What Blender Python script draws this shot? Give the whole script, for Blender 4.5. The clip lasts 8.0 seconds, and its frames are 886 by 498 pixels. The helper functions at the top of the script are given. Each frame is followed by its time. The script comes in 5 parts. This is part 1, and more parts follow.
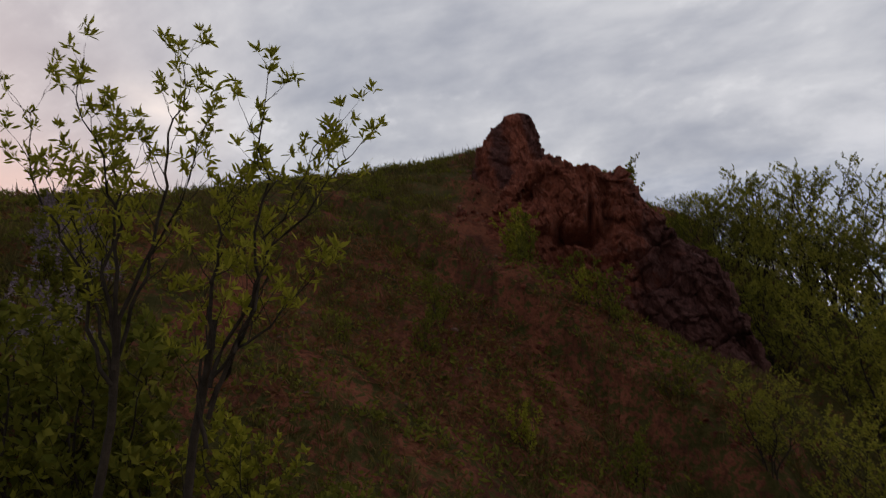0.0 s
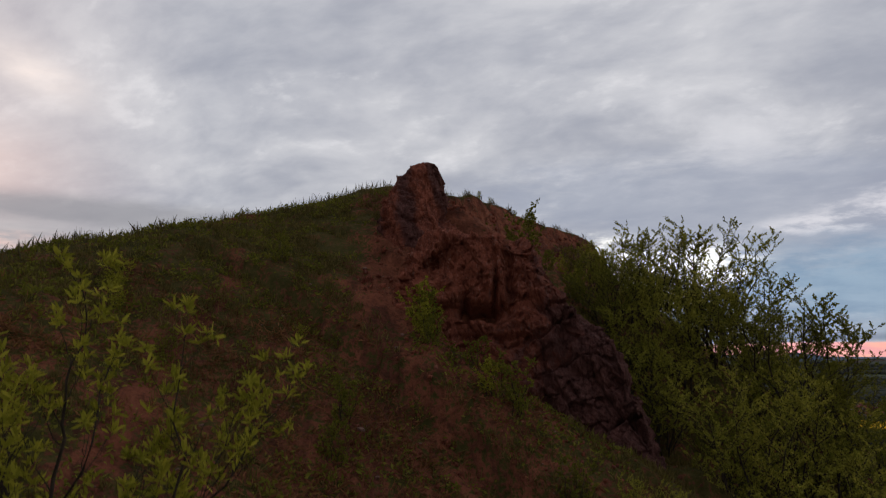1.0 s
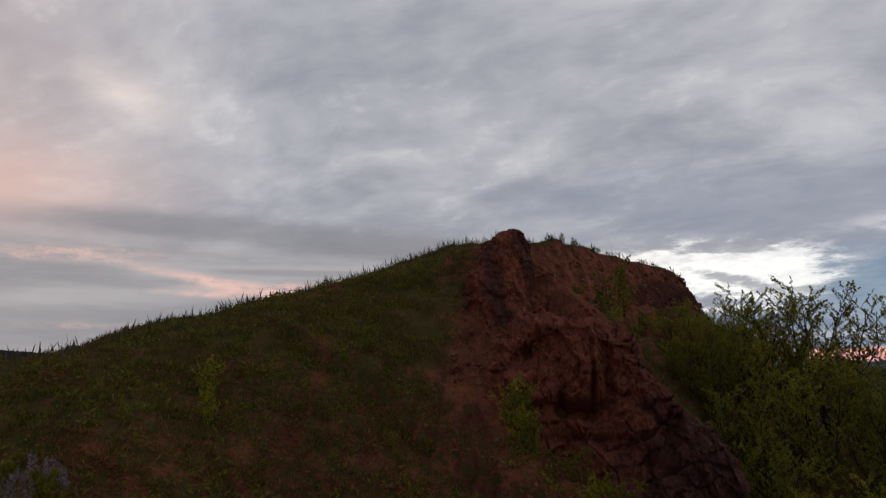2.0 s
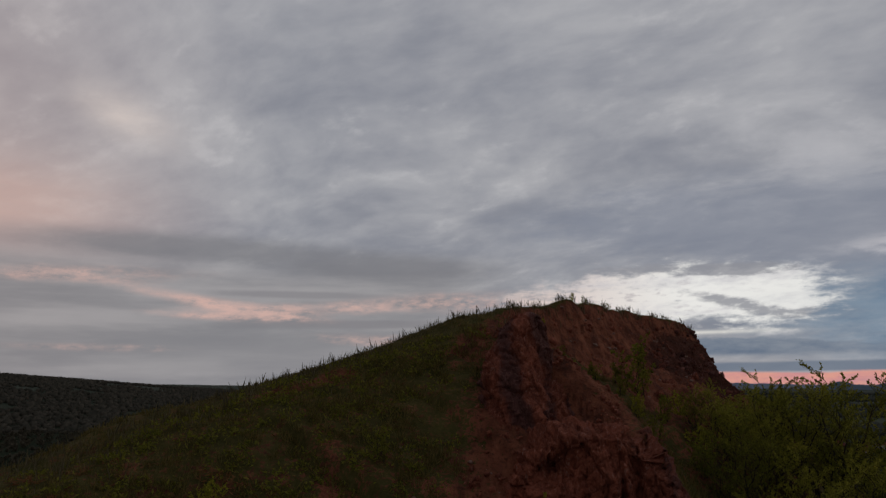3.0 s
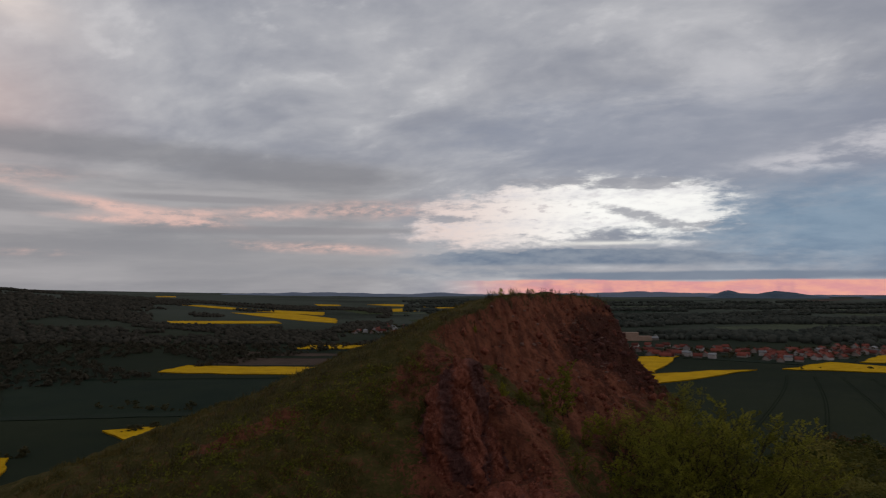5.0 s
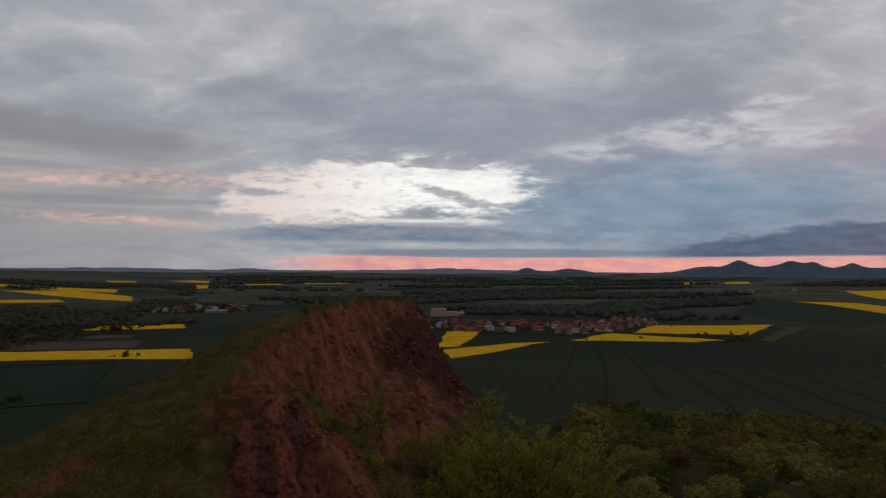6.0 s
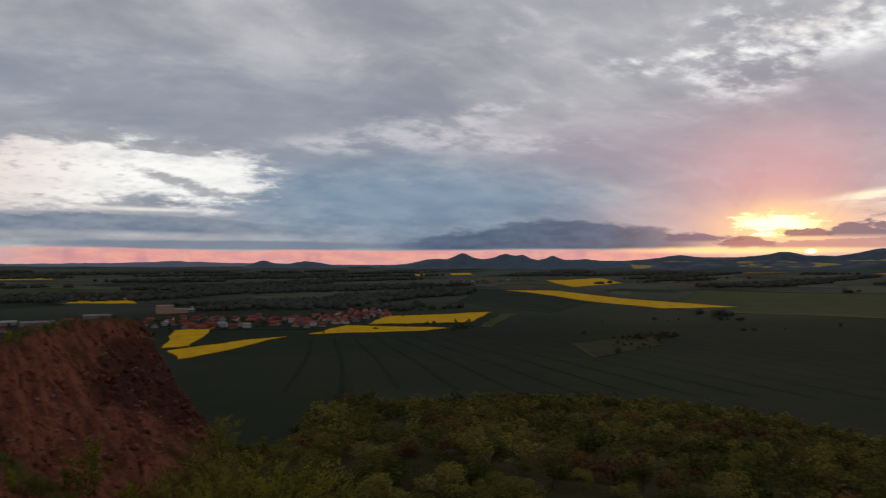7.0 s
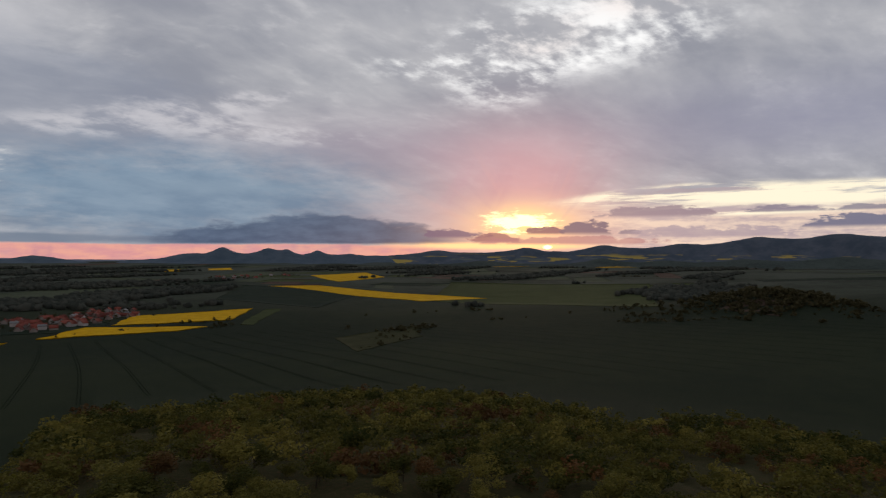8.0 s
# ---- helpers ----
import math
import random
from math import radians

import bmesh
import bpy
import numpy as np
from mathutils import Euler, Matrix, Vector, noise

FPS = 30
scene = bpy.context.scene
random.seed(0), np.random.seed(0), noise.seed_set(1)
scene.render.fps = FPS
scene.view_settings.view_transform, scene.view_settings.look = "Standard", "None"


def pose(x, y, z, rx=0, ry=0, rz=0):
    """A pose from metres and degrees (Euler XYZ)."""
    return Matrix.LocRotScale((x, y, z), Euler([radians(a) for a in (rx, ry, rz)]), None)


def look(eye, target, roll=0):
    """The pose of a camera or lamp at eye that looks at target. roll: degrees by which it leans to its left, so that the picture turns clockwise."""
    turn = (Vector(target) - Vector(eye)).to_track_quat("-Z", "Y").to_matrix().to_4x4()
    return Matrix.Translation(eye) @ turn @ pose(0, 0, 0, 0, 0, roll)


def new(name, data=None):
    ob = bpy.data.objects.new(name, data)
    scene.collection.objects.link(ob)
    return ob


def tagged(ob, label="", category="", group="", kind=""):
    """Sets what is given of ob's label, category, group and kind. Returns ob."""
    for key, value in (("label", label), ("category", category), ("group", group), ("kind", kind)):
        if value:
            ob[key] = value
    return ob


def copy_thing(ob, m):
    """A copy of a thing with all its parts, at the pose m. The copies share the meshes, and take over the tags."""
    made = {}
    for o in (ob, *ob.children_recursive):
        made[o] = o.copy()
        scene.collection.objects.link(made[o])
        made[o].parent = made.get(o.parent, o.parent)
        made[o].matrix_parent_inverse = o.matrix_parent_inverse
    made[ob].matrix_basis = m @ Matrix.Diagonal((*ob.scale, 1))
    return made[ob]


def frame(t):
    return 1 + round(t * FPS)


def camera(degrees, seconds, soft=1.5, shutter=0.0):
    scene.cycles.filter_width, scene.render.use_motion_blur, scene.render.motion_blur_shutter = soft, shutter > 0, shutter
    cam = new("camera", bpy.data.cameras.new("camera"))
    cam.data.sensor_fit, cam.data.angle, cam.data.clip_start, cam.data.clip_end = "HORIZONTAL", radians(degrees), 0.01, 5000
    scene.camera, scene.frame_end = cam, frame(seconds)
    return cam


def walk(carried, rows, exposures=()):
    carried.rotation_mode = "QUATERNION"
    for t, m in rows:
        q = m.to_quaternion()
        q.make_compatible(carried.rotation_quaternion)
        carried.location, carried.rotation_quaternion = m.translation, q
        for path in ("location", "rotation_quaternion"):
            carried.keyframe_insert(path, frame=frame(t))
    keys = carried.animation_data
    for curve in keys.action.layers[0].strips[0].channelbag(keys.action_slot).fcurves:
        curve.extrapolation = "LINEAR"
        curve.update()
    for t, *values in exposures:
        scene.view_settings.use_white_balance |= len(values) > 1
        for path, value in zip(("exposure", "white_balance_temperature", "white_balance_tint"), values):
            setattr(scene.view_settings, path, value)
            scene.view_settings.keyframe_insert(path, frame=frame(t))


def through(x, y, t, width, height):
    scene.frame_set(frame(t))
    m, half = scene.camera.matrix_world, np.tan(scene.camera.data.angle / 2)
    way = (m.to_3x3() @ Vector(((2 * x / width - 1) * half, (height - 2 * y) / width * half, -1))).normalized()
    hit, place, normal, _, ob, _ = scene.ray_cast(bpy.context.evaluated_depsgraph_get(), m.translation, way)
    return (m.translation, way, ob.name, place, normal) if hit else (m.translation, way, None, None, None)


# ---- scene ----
# camera: seconds, place, pitch, roll, yaw
cam = camera(66.83, 8.0, 1.2, 0.2)
PATH = [
    (0.0, 2.23, 0.95, 94.12, 100.49, 0.02, 14.73),
    (0.1, 2.21, 0.91, 94.37, 98.75, 0.06, 13.85),
    (0.3, 2.17, 0.84, 94.86, 98.80, 0.14, 12.15),
    (0.5, 2.14, 0.76, 95.36, 98.89, 0.23, 10.37),
    (0.7, 2.08, 0.71, 95.81, 98.94, 0.20, 8.45),
    (0.9, 2.02, 0.65, 96.27, 99.00, 0.18, 6.10),
    (1.0, 1.99, 0.62, 96.50, 99.03, 0.17, 5.71),
    (1.1, 1.94, 0.63, 96.74, 99.02, 0.22, 5.90),
    (1.2, 1.90, 0.63, 96.98, 99.02, 0.27, 6.75),
    (1.3, 1.85, 0.64, 97.23, 99.01, 0.32, 7.90),
    (1.4, 1.80, 0.64, 97.47, 99.01, 0.37, 9.50),
    (1.5, 1.76, 0.65, 97.71, 99.01, 0.42, 10.95),
    (1.7, 1.66, 0.75, 98.17, 98.85, 0.31, 11.99),
    (2.8, 0.96, 1.52, 100.69, 102.84, 0.28, 11.88),
    (2.9, 0.90, 1.55, 100.91, 102.50, 0.26, 11.85),
    (3.0, 0.85, 1.58, 101.12, 101.43, 0.24, 11.82),
    (3.1, 0.80, 1.57, 101.35, 100.30, 0.24, 11.82),
    (3.2, 0.75, 1.55, 101.57, 99.20, 0.24, 11.82),
    (3.3, 0.69, 1.54, 101.80, 98.05, 0.24, 11.82),
    (3.4, 0.64, 1.53, 102.03, 96.80, 0.24, 11.82),
    (3.5, 0.59, 1.51, 102.25, 96.04, 0.23, 11.82),
    (4.0, 0.34, 1.35, 103.43, 95.29, 0.25, 11.80),
    (4.2, 0.29, 1.23, 103.95, 94.68, 0.27, 11.76),
    (5.3, 0.05, 0.06, 106.58, 92.93, -0.20, 0.01),
    (5.5, 0.00, 0.00, 107.00, 92.26, -0.39, -3.17),
    (6.0, -0.08, 0.14, 108.01, 91.60, -0.33, -11.19),
    (6.5, -0.06, 0.37, 108.97, 91.14, -0.47, -21.62),
    (7.0, -0.04, 0.53, 109.52, 91.05, -0.20, -33.29),
    (7.5, -0.03, 0.63, 109.87, 90.55, -0.43, -44.95),
    (8.0, -0.05, 0.67, 110.13, 90.67, -0.29, -53.16),
]
walk(cam, [(r[0], pose(*r[1:])) for r in PATH],
     [(0.0, 0.4), (0.5, 0.58), (1.0, 0.4), (1.7, 0.25), (3.0, -0.28), (3.5, -0.2), (4.2, -0.1), (5.3, 0.0), (8.0, 0.0)])
# ---- node arithmetic ----
class Ex:
    """A float socket that can be added, multiplied and so on."""

    def __init__(self, tree, sock):
        self.tree, self.sock = tree, sock

    def op(self, kind, *others, clamp=False):
        n = self.tree.nodes.new("ShaderNodeMath")
        n.operation, n.use_clamp = kind, clamp
        for i, o in enumerate((self, *others)):
            if isinstance(o, Ex):
                self.tree.links.new(o.sock, n.inputs[i])
            else:
                n.inputs[i].default_value = o
        return Ex(self.tree, n.outputs[0])

    def __add__(self, o): return self.op("ADD", o)
    def __sub__(self, o): return self.op("SUBTRACT", o)
    def __mul__(self, o): return self.op("MULTIPLY", o)
    def __truediv__(self, o): return self.op("DIVIDE", o)
    def exp(self): return self.op("EXPONENT")
    def inv(self): return (self * -1.0) + 1.0

    def step(self, e0, e1, smoothly=True):
        n = self.tree.nodes.new("ShaderNodeMapRange")
        n.interpolation_type = "SMOOTHSTEP" if smoothly else "LINEAR"
        self.tree.links.new(self.sock, n.inputs[0])
        n.inputs[1].default_value, n.inputs[2].default_value = e0, e1
        return Ex(self.tree, n.outputs[0])


def mix(tree, f, a, b):
    """Colour a where f is 0, b where f is 1; colours are sockets or tuples."""
    n = tree.nodes.new("ShaderNodeMix")
    n.data_type = "RGBA"
    for i, v in ((0, f), (6, a), (7, b)):
        if isinstance(v, Ex):
            v = v.sock
        if isinstance(v, (tuple, list)):
            n.inputs[i].default_value = (*v, 1)
        elif isinstance(v, (int, float)):
            n.inputs[i].default_value = v
        else:
            tree.links.new(v, n.inputs[i])
    return n.outputs[2]


def xyz(tree, a, b, c):
    n = tree.nodes.new("ShaderNodeCombineXYZ")
    for i, v in enumerate((a, b, c)):
        if isinstance(v, Ex):
            tree.links.new(v.sock, n.inputs[i])
        else:
            n.inputs[i].default_value = v
    return n.outputs[0]


def fbm(tree, vec, scale, detail=5, rough=0.55, warp=0.0, colour=False):
    n = tree.nodes.new("ShaderNodeTexNoise")
    if vec is not None:
        tree.links.new(vec, n.inputs["Vector"])
    n.inputs["Scale"].default_value, n.inputs["Detail"].default_value = scale, detail
    n.inputs["Roughness"].default_value, n.inputs["Distortion"].default_value = rough, warp
    return n.outputs["Color"] if colour else Ex(tree, n.outputs["Fac"])


def srgb(r, g, b):
    """Colour from 0..255 display values."""
    return tuple((c / 255 / 12.92) if c < 10.3 else ((c / 255 + 0.055) / 1.055) ** 2.4 for c in (r, g, b))


# ---- evening sky: a broken cloud deck, with the sun just setting ----
SUN_AZ, SUN_EL = -62.0, 1.0           # degrees; azimuth to the left of +y


def make_sky():
    world = bpy.data.worlds.new("evening_sky")
    scene.world = world
    world.use_nodes = True
    t = world.node_tree
    t.nodes.clear()
    tc = t.nodes.new("ShaderNodeTexCoord")
    sep = t.nodes.new("ShaderNodeSeparateXYZ")
    t.links.new(tc.outputs["Generated"], sep.inputs[0])
    x, y, z = (Ex(t, sep.outputs[i]) for i in range(3))
    el = z.op("ARCSINE") * 57.2958
    az = (x * -1.0).op("ARCTAN2", y) * 57.2958
    # cloud deck seen in perspective
    h = z.op("MAXIMUM", 0.0) + 0.28
    px, py = x / h, y / h
    warp = fbm(t, xyz(t, px, py, 3.1), 1.3, 3, 0.5)
    big = fbm(t, xyz(t, px + warp * 0.35, py + warp * 0.25, 0.0), 2.2, 4, 0.5)
    fine = fbm(t, xyz(t, px * 0.8 + warp * 0.3 + py * 0.35, py + warp * 0.3, 7.0), 6.5, 6, 0.56)
    streak = fbm(t, xyz(t, az * 0.05 + big * 0.3, el * 0.40 + az * 0.006, 2.0), 1.0, 5, 0.55)
    mott = fbm(t, xyz(t, px * 0.85 + py * 0.2, py, 4.0), 17.0, 5, 0.6)
    puff = fbm(t, xyz(t, az * 0.17, el * 0.5, 9.0), 1.0, 6, 0.62)
    bits = fbm(t, xyz(t, az * 0.42, el * 1.5, 5.0), 1.0, 6, 0.62)
    lace = fbm(t, xyz(t, az * 0.75 + el * 0.3, el * 2.2, 8.0), 1.0, 7, 0.66)

    def blob(a, e, wa, we, rag=0.0, tilt=0.0):
        """A soft patch of sky at an azimuth and elevation, with ragged edges."""
        u = (az - a) / wa
        v = ((el - e) + (az - a) * tilt) / we
        d = u * u + v * v
        if rag:
            d = d + (puff - 0.5) * rag + (bits - 0.5) * rag * 1.0
        return (d * -1.0).exp()

    # clear evening air behind the clouds
    air = t.nodes.new("ShaderNodeTexSky")
    air.sky_type, air.sun_disc = "NISHITA", False
    air.sun_elevation, air.sun_rotation = radians(SUN_EL + 1.0), radians(-SUN_AZ)
    gain = t.nodes.new("ShaderNodeVectorMath")
    gain.operation = "SCALE"
    t.links.new(air.outputs[0], gain.inputs[0])
    gain.inputs["Scale"].default_value = 0.05
    # deck: pale seams between slate-grey bellies, drawn out by the wind
    soft = fbm(t, xyz(t, px * 0.75 + warp * 0.25 + py * 0.3, py * 1.1 + warp * 0.25, 17.0), 4.2, 6, 0.56, 0.1)
    tone = big * 0.36 + soft * 0.32 + fine * 0.32
    deck = mix(t, tone.step(0.33, 0.66), srgb(141, 144, 155), srgb(186, 186, 190))
    deck = mix(t, (soft * 0.25 + fine * 0.4 + mott * 0.35).step(0.52, 0.66) * 0.42, deck, srgb(207, 206, 209))
    # bluer towards the middle right, rosy far left, mauve round the sunset
    deck = mix(t, (blob(-9, 13, 17, 3.6, 1.2) + blob(-24, 10, 12, 4.5, 1.2)).step(0.1, 1.0) * 0.65, deck, srgb(131, 138, 155))
    deck = mix(t, blob(-17, 17.5, 8, 3.5, 0.6) * (soft * 0.6 + fine * 0.4).step(0.44, 0.6) * 0.6, deck, srgb(186, 186, 192))
    deck = mix(t, blob(-82, 10.5, 18, 3.6, 0.4) * 0.75, deck, srgb(138, 140, 162))
    deck = mix(t, az.step(24, 58) * el.step(46, 8) * 0.62, deck, srgb(206, 178, 170))
    deck = mix(t, blob(47, 13, 9, 3.2, 0.4) * 0.5, deck, srgb(222, 180, 165))
    deck = mix(t, blob(38.5, 20.5, 3.4, 1.6, 0.9, -0.25) * 0.6, deck, srgb(226, 212, 205))
    deck = mix(t, blob(-52, 9, 17, 3.0, 0.4) * 0.6, deck, srgb(160, 146, 162))
    # left: flat grey shelves with rose edges between them
    low = el.step(11.5, 8.0) * az.step(2, 14)
    shade = mix(t, streak.step(0.34, 0.66), srgb(132, 132, 137), srgb(166, 163, 165))
    deck = mix(t, low * 0.85, deck, shade)
    deck = mix(t, (blob(33, 10.9, 14, 1.2, 0.6) + blob(16, 9.6, 9, 1.2, 0.6)).step(0.1, 0.9) * 0.75, deck, srgb(128, 128, 134))
    deck = mix(t, blob(22, 2.2, 20, 1.7) * 0.6, deck, srgb(152, 151, 155))
    rose = blob(41, 8.3, 9, 0.7, 1.6, 0.05) + blob(31, 6.6, 7, 0.5, 1.6, -0.14) + blob(22, 6.3, 9, 0.55, 1.6, 0.03) + blob(10, 6.9, 8, 0.9, 1.6) + blob(39, 2.9, 6, 0.35, 1.8) + blob(15, 3.6, 8, 0.55, 1.8, -0.04) + blob(28, 5.4, 7, 0.4, 1.6, -0.03)
    deck = mix(t, rose.step(0.15, 1.5) * (streak * 0.5 + lace * 0.5).step(0.36, 0.56) * 0.85, deck, srgb(227, 188, 177))
    deck = mix(t, (blob(18, 5.0, 13, 0.4, 0.6, 0.01) + blob(24, 7.4, 8, 0.35, 0.6)).step(0.2, 0.8) * 0.7, deck, srgb(140, 138, 143))
    # bright break in the deck, clean inside and frayed at its rim
    fray = (puff - 0.5) * 2.0 + (bits - 0.5) * 1.7 + (lace - 0.5) * 0.9 + (streak - 0.5) * 1.0
    open_sky = blob(-6.0, 6.9, 9.0, 2.6) + blob(-14.5, 6.4, 4.6, 2.0) + blob(1.5, 5.6, 7.0, 1.9) * 0.8
    gap = (open_sky + fray * (open_sky * 2.2).op("MINIMUM", 1.0)).step(0.22, 0.92) * (el + (puff - 0.5) * 2.0 + (bits - 0.5) * 1.2).step(3.3, 3.9)
    pale = mix(t, az.step(6, -10), srgb(226, 208, 202), srgb(252, 251, 247))
    pale = mix(t, (lace * 0.4 + streak * 0.6).step(0.46, 0.66) * 0.6, pale, srgb(206, 204, 210))
    deck = mix(t, gap * 0.97, deck, pale)
    frag = (blob(-11.8, 6.2, 4.6, 0.6, 2.6, -0.28) + blob(-16.5, 5.3, 2.4, 0.45, 2.6) + blob(-7, 9.1, 7, 0.5, 2.6, -0.02) + blob(-13, 8.6, 4, 0.5, 2.6) + blob(4.5, 6.1, 5.0, 0.5, 3.0)) * (lace * 2.0)
    frag = frag.step(0.3, 0.95)
    deck = mix(t, frag * 0.85, deck, srgb(152, 153, 161))
    specks = blob(-2.0, 6.9, 9, 2.0) * (lace * 0.5 + bits * 0.5).step(0.54, 0.62) * 0.6
    deck = mix(t, specks, deck, srgb(184, 176, 180))
    deck = mix(t, blob(-10, 3.98, 5, 0.16, 0.5) * 0.8, deck, srgb(244, 240, 232))
    # ragged light above the sunset, in soft blotches
    blotch = (fine * 0.55 + mott * 0.45).step(0.42, 0.60)
    deck = mix(t, (blob(-61, 17.6, 8, 2.6, 0.9) + blob(-68, 18.5, 9, 2.6, 0.9) + blob(-57.5, 14.5, 4.5, 2.2, 0.9) * 0.9 + blob(-50, 15.8, 5, 1.3, 0.9) * 0.6).step(0.15, 1.0) * blotch, deck, srgb(250, 250, 250))
    deck = mix(t, (blob(-61, 18, 5, 1.8, 0.9) + blob(-70, 20.5, 5, 1.5, 0.9)).step(0.2, 0.9) * blotch * 0.35, deck, srgb(236, 214, 206))
    deck = mix(t, (blob(-32, 10.8, 7, 1.5, 0.9, -0.05) + blob(-41, 9.9, 6, 0.7, 1.0) + blob(-37, 12.6, 4, 0.8, 1.0, 0.2) + blob(-24, 9.6, 5, 0.8, 1.0)).step(0.1, 0.9) * (fine * 0.6 + mott * 0.4).step(0.43, 0.6) * 0.6, deck, srgb(212, 209, 213))
    # afterglow
    deck = mix(t, blob(-60, 5.6, 7.0, 5.0, 0.2) * 0.8, deck, srgb(216, 160, 166))
    deck = mix(t, blob(-52, 3.6, 8, 2.2) * 0.45, deck, srgb(206, 176, 180))
    wisps = fbm(t, xyz(t, az * 0.085 + el * 0.12, el * 0.95, 13.0), 1.0, 6, 0.6)
    low_right = el.step(5.0, 3.6) * az.step(-62, -68)
    deck = mix(t, low_right * 0.85, deck, mix(t, (wisps * 0.6 + bits * 0.4).step(0.42, 0.58), srgb(186, 166, 170), srgb(240, 214, 194)))
    right = (blob(-70, 5.1, 7, 0.55, 0.9, 0.08) + blob(-78, 4.9, 8, 0.8, 0.9) + blob(-86, 5.0, 5, 0.7, 0.9) + blob(-75, 3.7, 9, 0.35, 1.0)).step(0.15, 0.75)
    deck = mix(t, right * wisps.step(0.40, 0.52), deck, srgb(255, 244, 218))
    # steel-blue air under the deck
    blue = mix(t, (puff * 0.5 + soft * 0.5).step(0.38, 0.62), srgb(102, 128, 154), srgb(124, 147, 169))
    bank = blob(-31, 4.8, 19, 4.4, 0.8).step(0.12, 0.9)
    deck = mix(t, bank * (gap * 0.8).inv() * 0.9, deck, blue)
    deck = mix(t, blob(-34, 5.6, 9, 0.6, 0.4) * 0.35, deck, srgb(150, 168, 184))
    # lens-shaped shelf with a paler base
    lens = ((el * -1.0 + 3.75 + (puff - 0.5) * 1.5 + (bits - 0.5) * 1.0 + (lace - 0.5) * 0.5) - (az + 6.0).op("ABSOLUTE") * 0.045).step(-0.05, 0.22) * az.step(10, 2) * az.step(-26, -14) * el.step(1.9, 2.4)
    deck = mix(t, lens * 0.95, deck, mix(t, (bits * 0.5 + puff * 0.5).step(0.36, 0.62), srgb(100, 117, 139), srgb(134, 144, 158)))
    deck = mix(t, blob(0, 1.6, 13, 0.5, 0.6) * 0.7, deck, mix(t, bits.step(0.35, 0.65), srgb(134, 143, 156), srgb(164, 166, 172)))
    base = blob(-16, 1.25, 16, 0.42, 0.5).step(0.25, 0.65)
    deck = mix(t, base * 0.8, deck, srgb(108, 123, 142))
    # dark bank with a flat base and a peaked top
    peak = (el * -1.0 + 3.8 + (puff - 0.5) * 1.8 + (bits - 0.5) * 1.2 + (lace - 0.5) * 0.4) - (az + 43.6).op("ABSOLUTE") * 0.135
    bank2 = peak.step(-0.1, 0.45) * (el + (streak - 0.5) * 0.5).step(0.85, 1.15) * az.step(-26, -33) * az.step(-58, -52)
    deck = mix(t, bank2 * 0.95, deck, mix(t, (bits * 0.5 + puff * 0.5).step(0.36, 0.64), srgb(58, 80, 108), srgb(82, 103, 130)))
    # strip of lit air under the bank, with veils of rain
    e = el + (streak - 0.5) * 0.6 + (puff - 0.5) * 0.4 + (bits - 0.5) * 0.2
    strip = e.step(1.0, 0.82) * az.step(6, -4) * az.step(-60, -50)
    lit = mix(t, bits.step(0.35, 0.65), srgb(214, 150, 152), srgb(232, 166, 150))
    deck = mix(t, strip * (puff.step(0.28, 0.5) * 0.25 + 0.75), deck, lit)
    veil = fbm(t, xyz(t, az * 0.3, el * 0.12, 21.0), 1.0, 3, 0.5)
    deck = mix(t, strip * veil.step(0.52, 0.66) * 0.6, deck, srgb(166, 122, 146))
    # fire round the sun
    fire = blob(-60.0, 2.4, 5.8, 2.3, 0.5)
    deck = mix(t, fire * 0.92, deck, (0.98, 0.54, 0.34))
    low_glow = blob(-57.5, 0.95, 8.5, 0.32, 0.8)
    deck = mix(t, low_glow.step(0.1, 0.9) * 0.9, deck, (1.35, 0.82, 0.36))
    cum = fbm(t, xyz(t, az * 0.55, el * 1.5, 11.0), 1.0, 7, 0.62)

    halo = blob(-60.0, 3.0, 3.3, 1.3)
    deck = mix(t, halo * 0.9, deck, (1.25, 0.86, 0.36))
    edge = (el - 2.3 + (cum - 0.5) * 4.0 + (lace - 0.5) * 3.0).step(-0.1, 0.3)
    core = (blob(-59.6, 2.95, 3.0, 0.9, 2.0) + (cum - 0.5) * 1.4 + (lace - 0.5) * 0.8).step(0.28, 0.72) * blob(-59.6, 2.9, 4.2, 1.3).step(0.15, 0.5) * edge
    deck = mix(t, core, deck, (2.3, 1.75, 0.85))
    fan = (el - 0.5).op("ARCTAN2", az + 60.8)
    rays = fbm(t, xyz(t, fan * 4.2, 0.0, 30.0), 1.0, 3, 0.6)
    deck = mix(t, blob(-60.5, 5.4, 9, 3.4) * rays.step(0.5, 0.68) * 0.28, deck, srgb(240, 176, 160))
    deck = mix(t, blob(-60.5, 5.4, 10, 3.4) * rays.step(0.48, 0.34) * 0.16, deck, srgb(172, 140, 158))
    # veils hanging across the glow
    deck = mix(t, blob(-60, 5.6, 9, 2.2) * fbm(t, xyz(t, az * 0.5 + el * 0.25, el * 0.1, 6.0), 1.0, 3, 0.5).step(0.5, 0.68) * 0.25, deck, srgb(190, 140, 156))

    def cloud(a, base, wa, h):
        """A small heaped cloud with a flat base."""
        u, v = (az - a) / wa, (el - base) / h
        d = u * u + v.op("MAXIMUM", 0.0) * v.op("MAXIMUM", 0.0) + (cum - 0.5) * 4.0
        return (d * -1.0).exp().step(0.34, 0.52) * v.step(-0.35, 0.1)

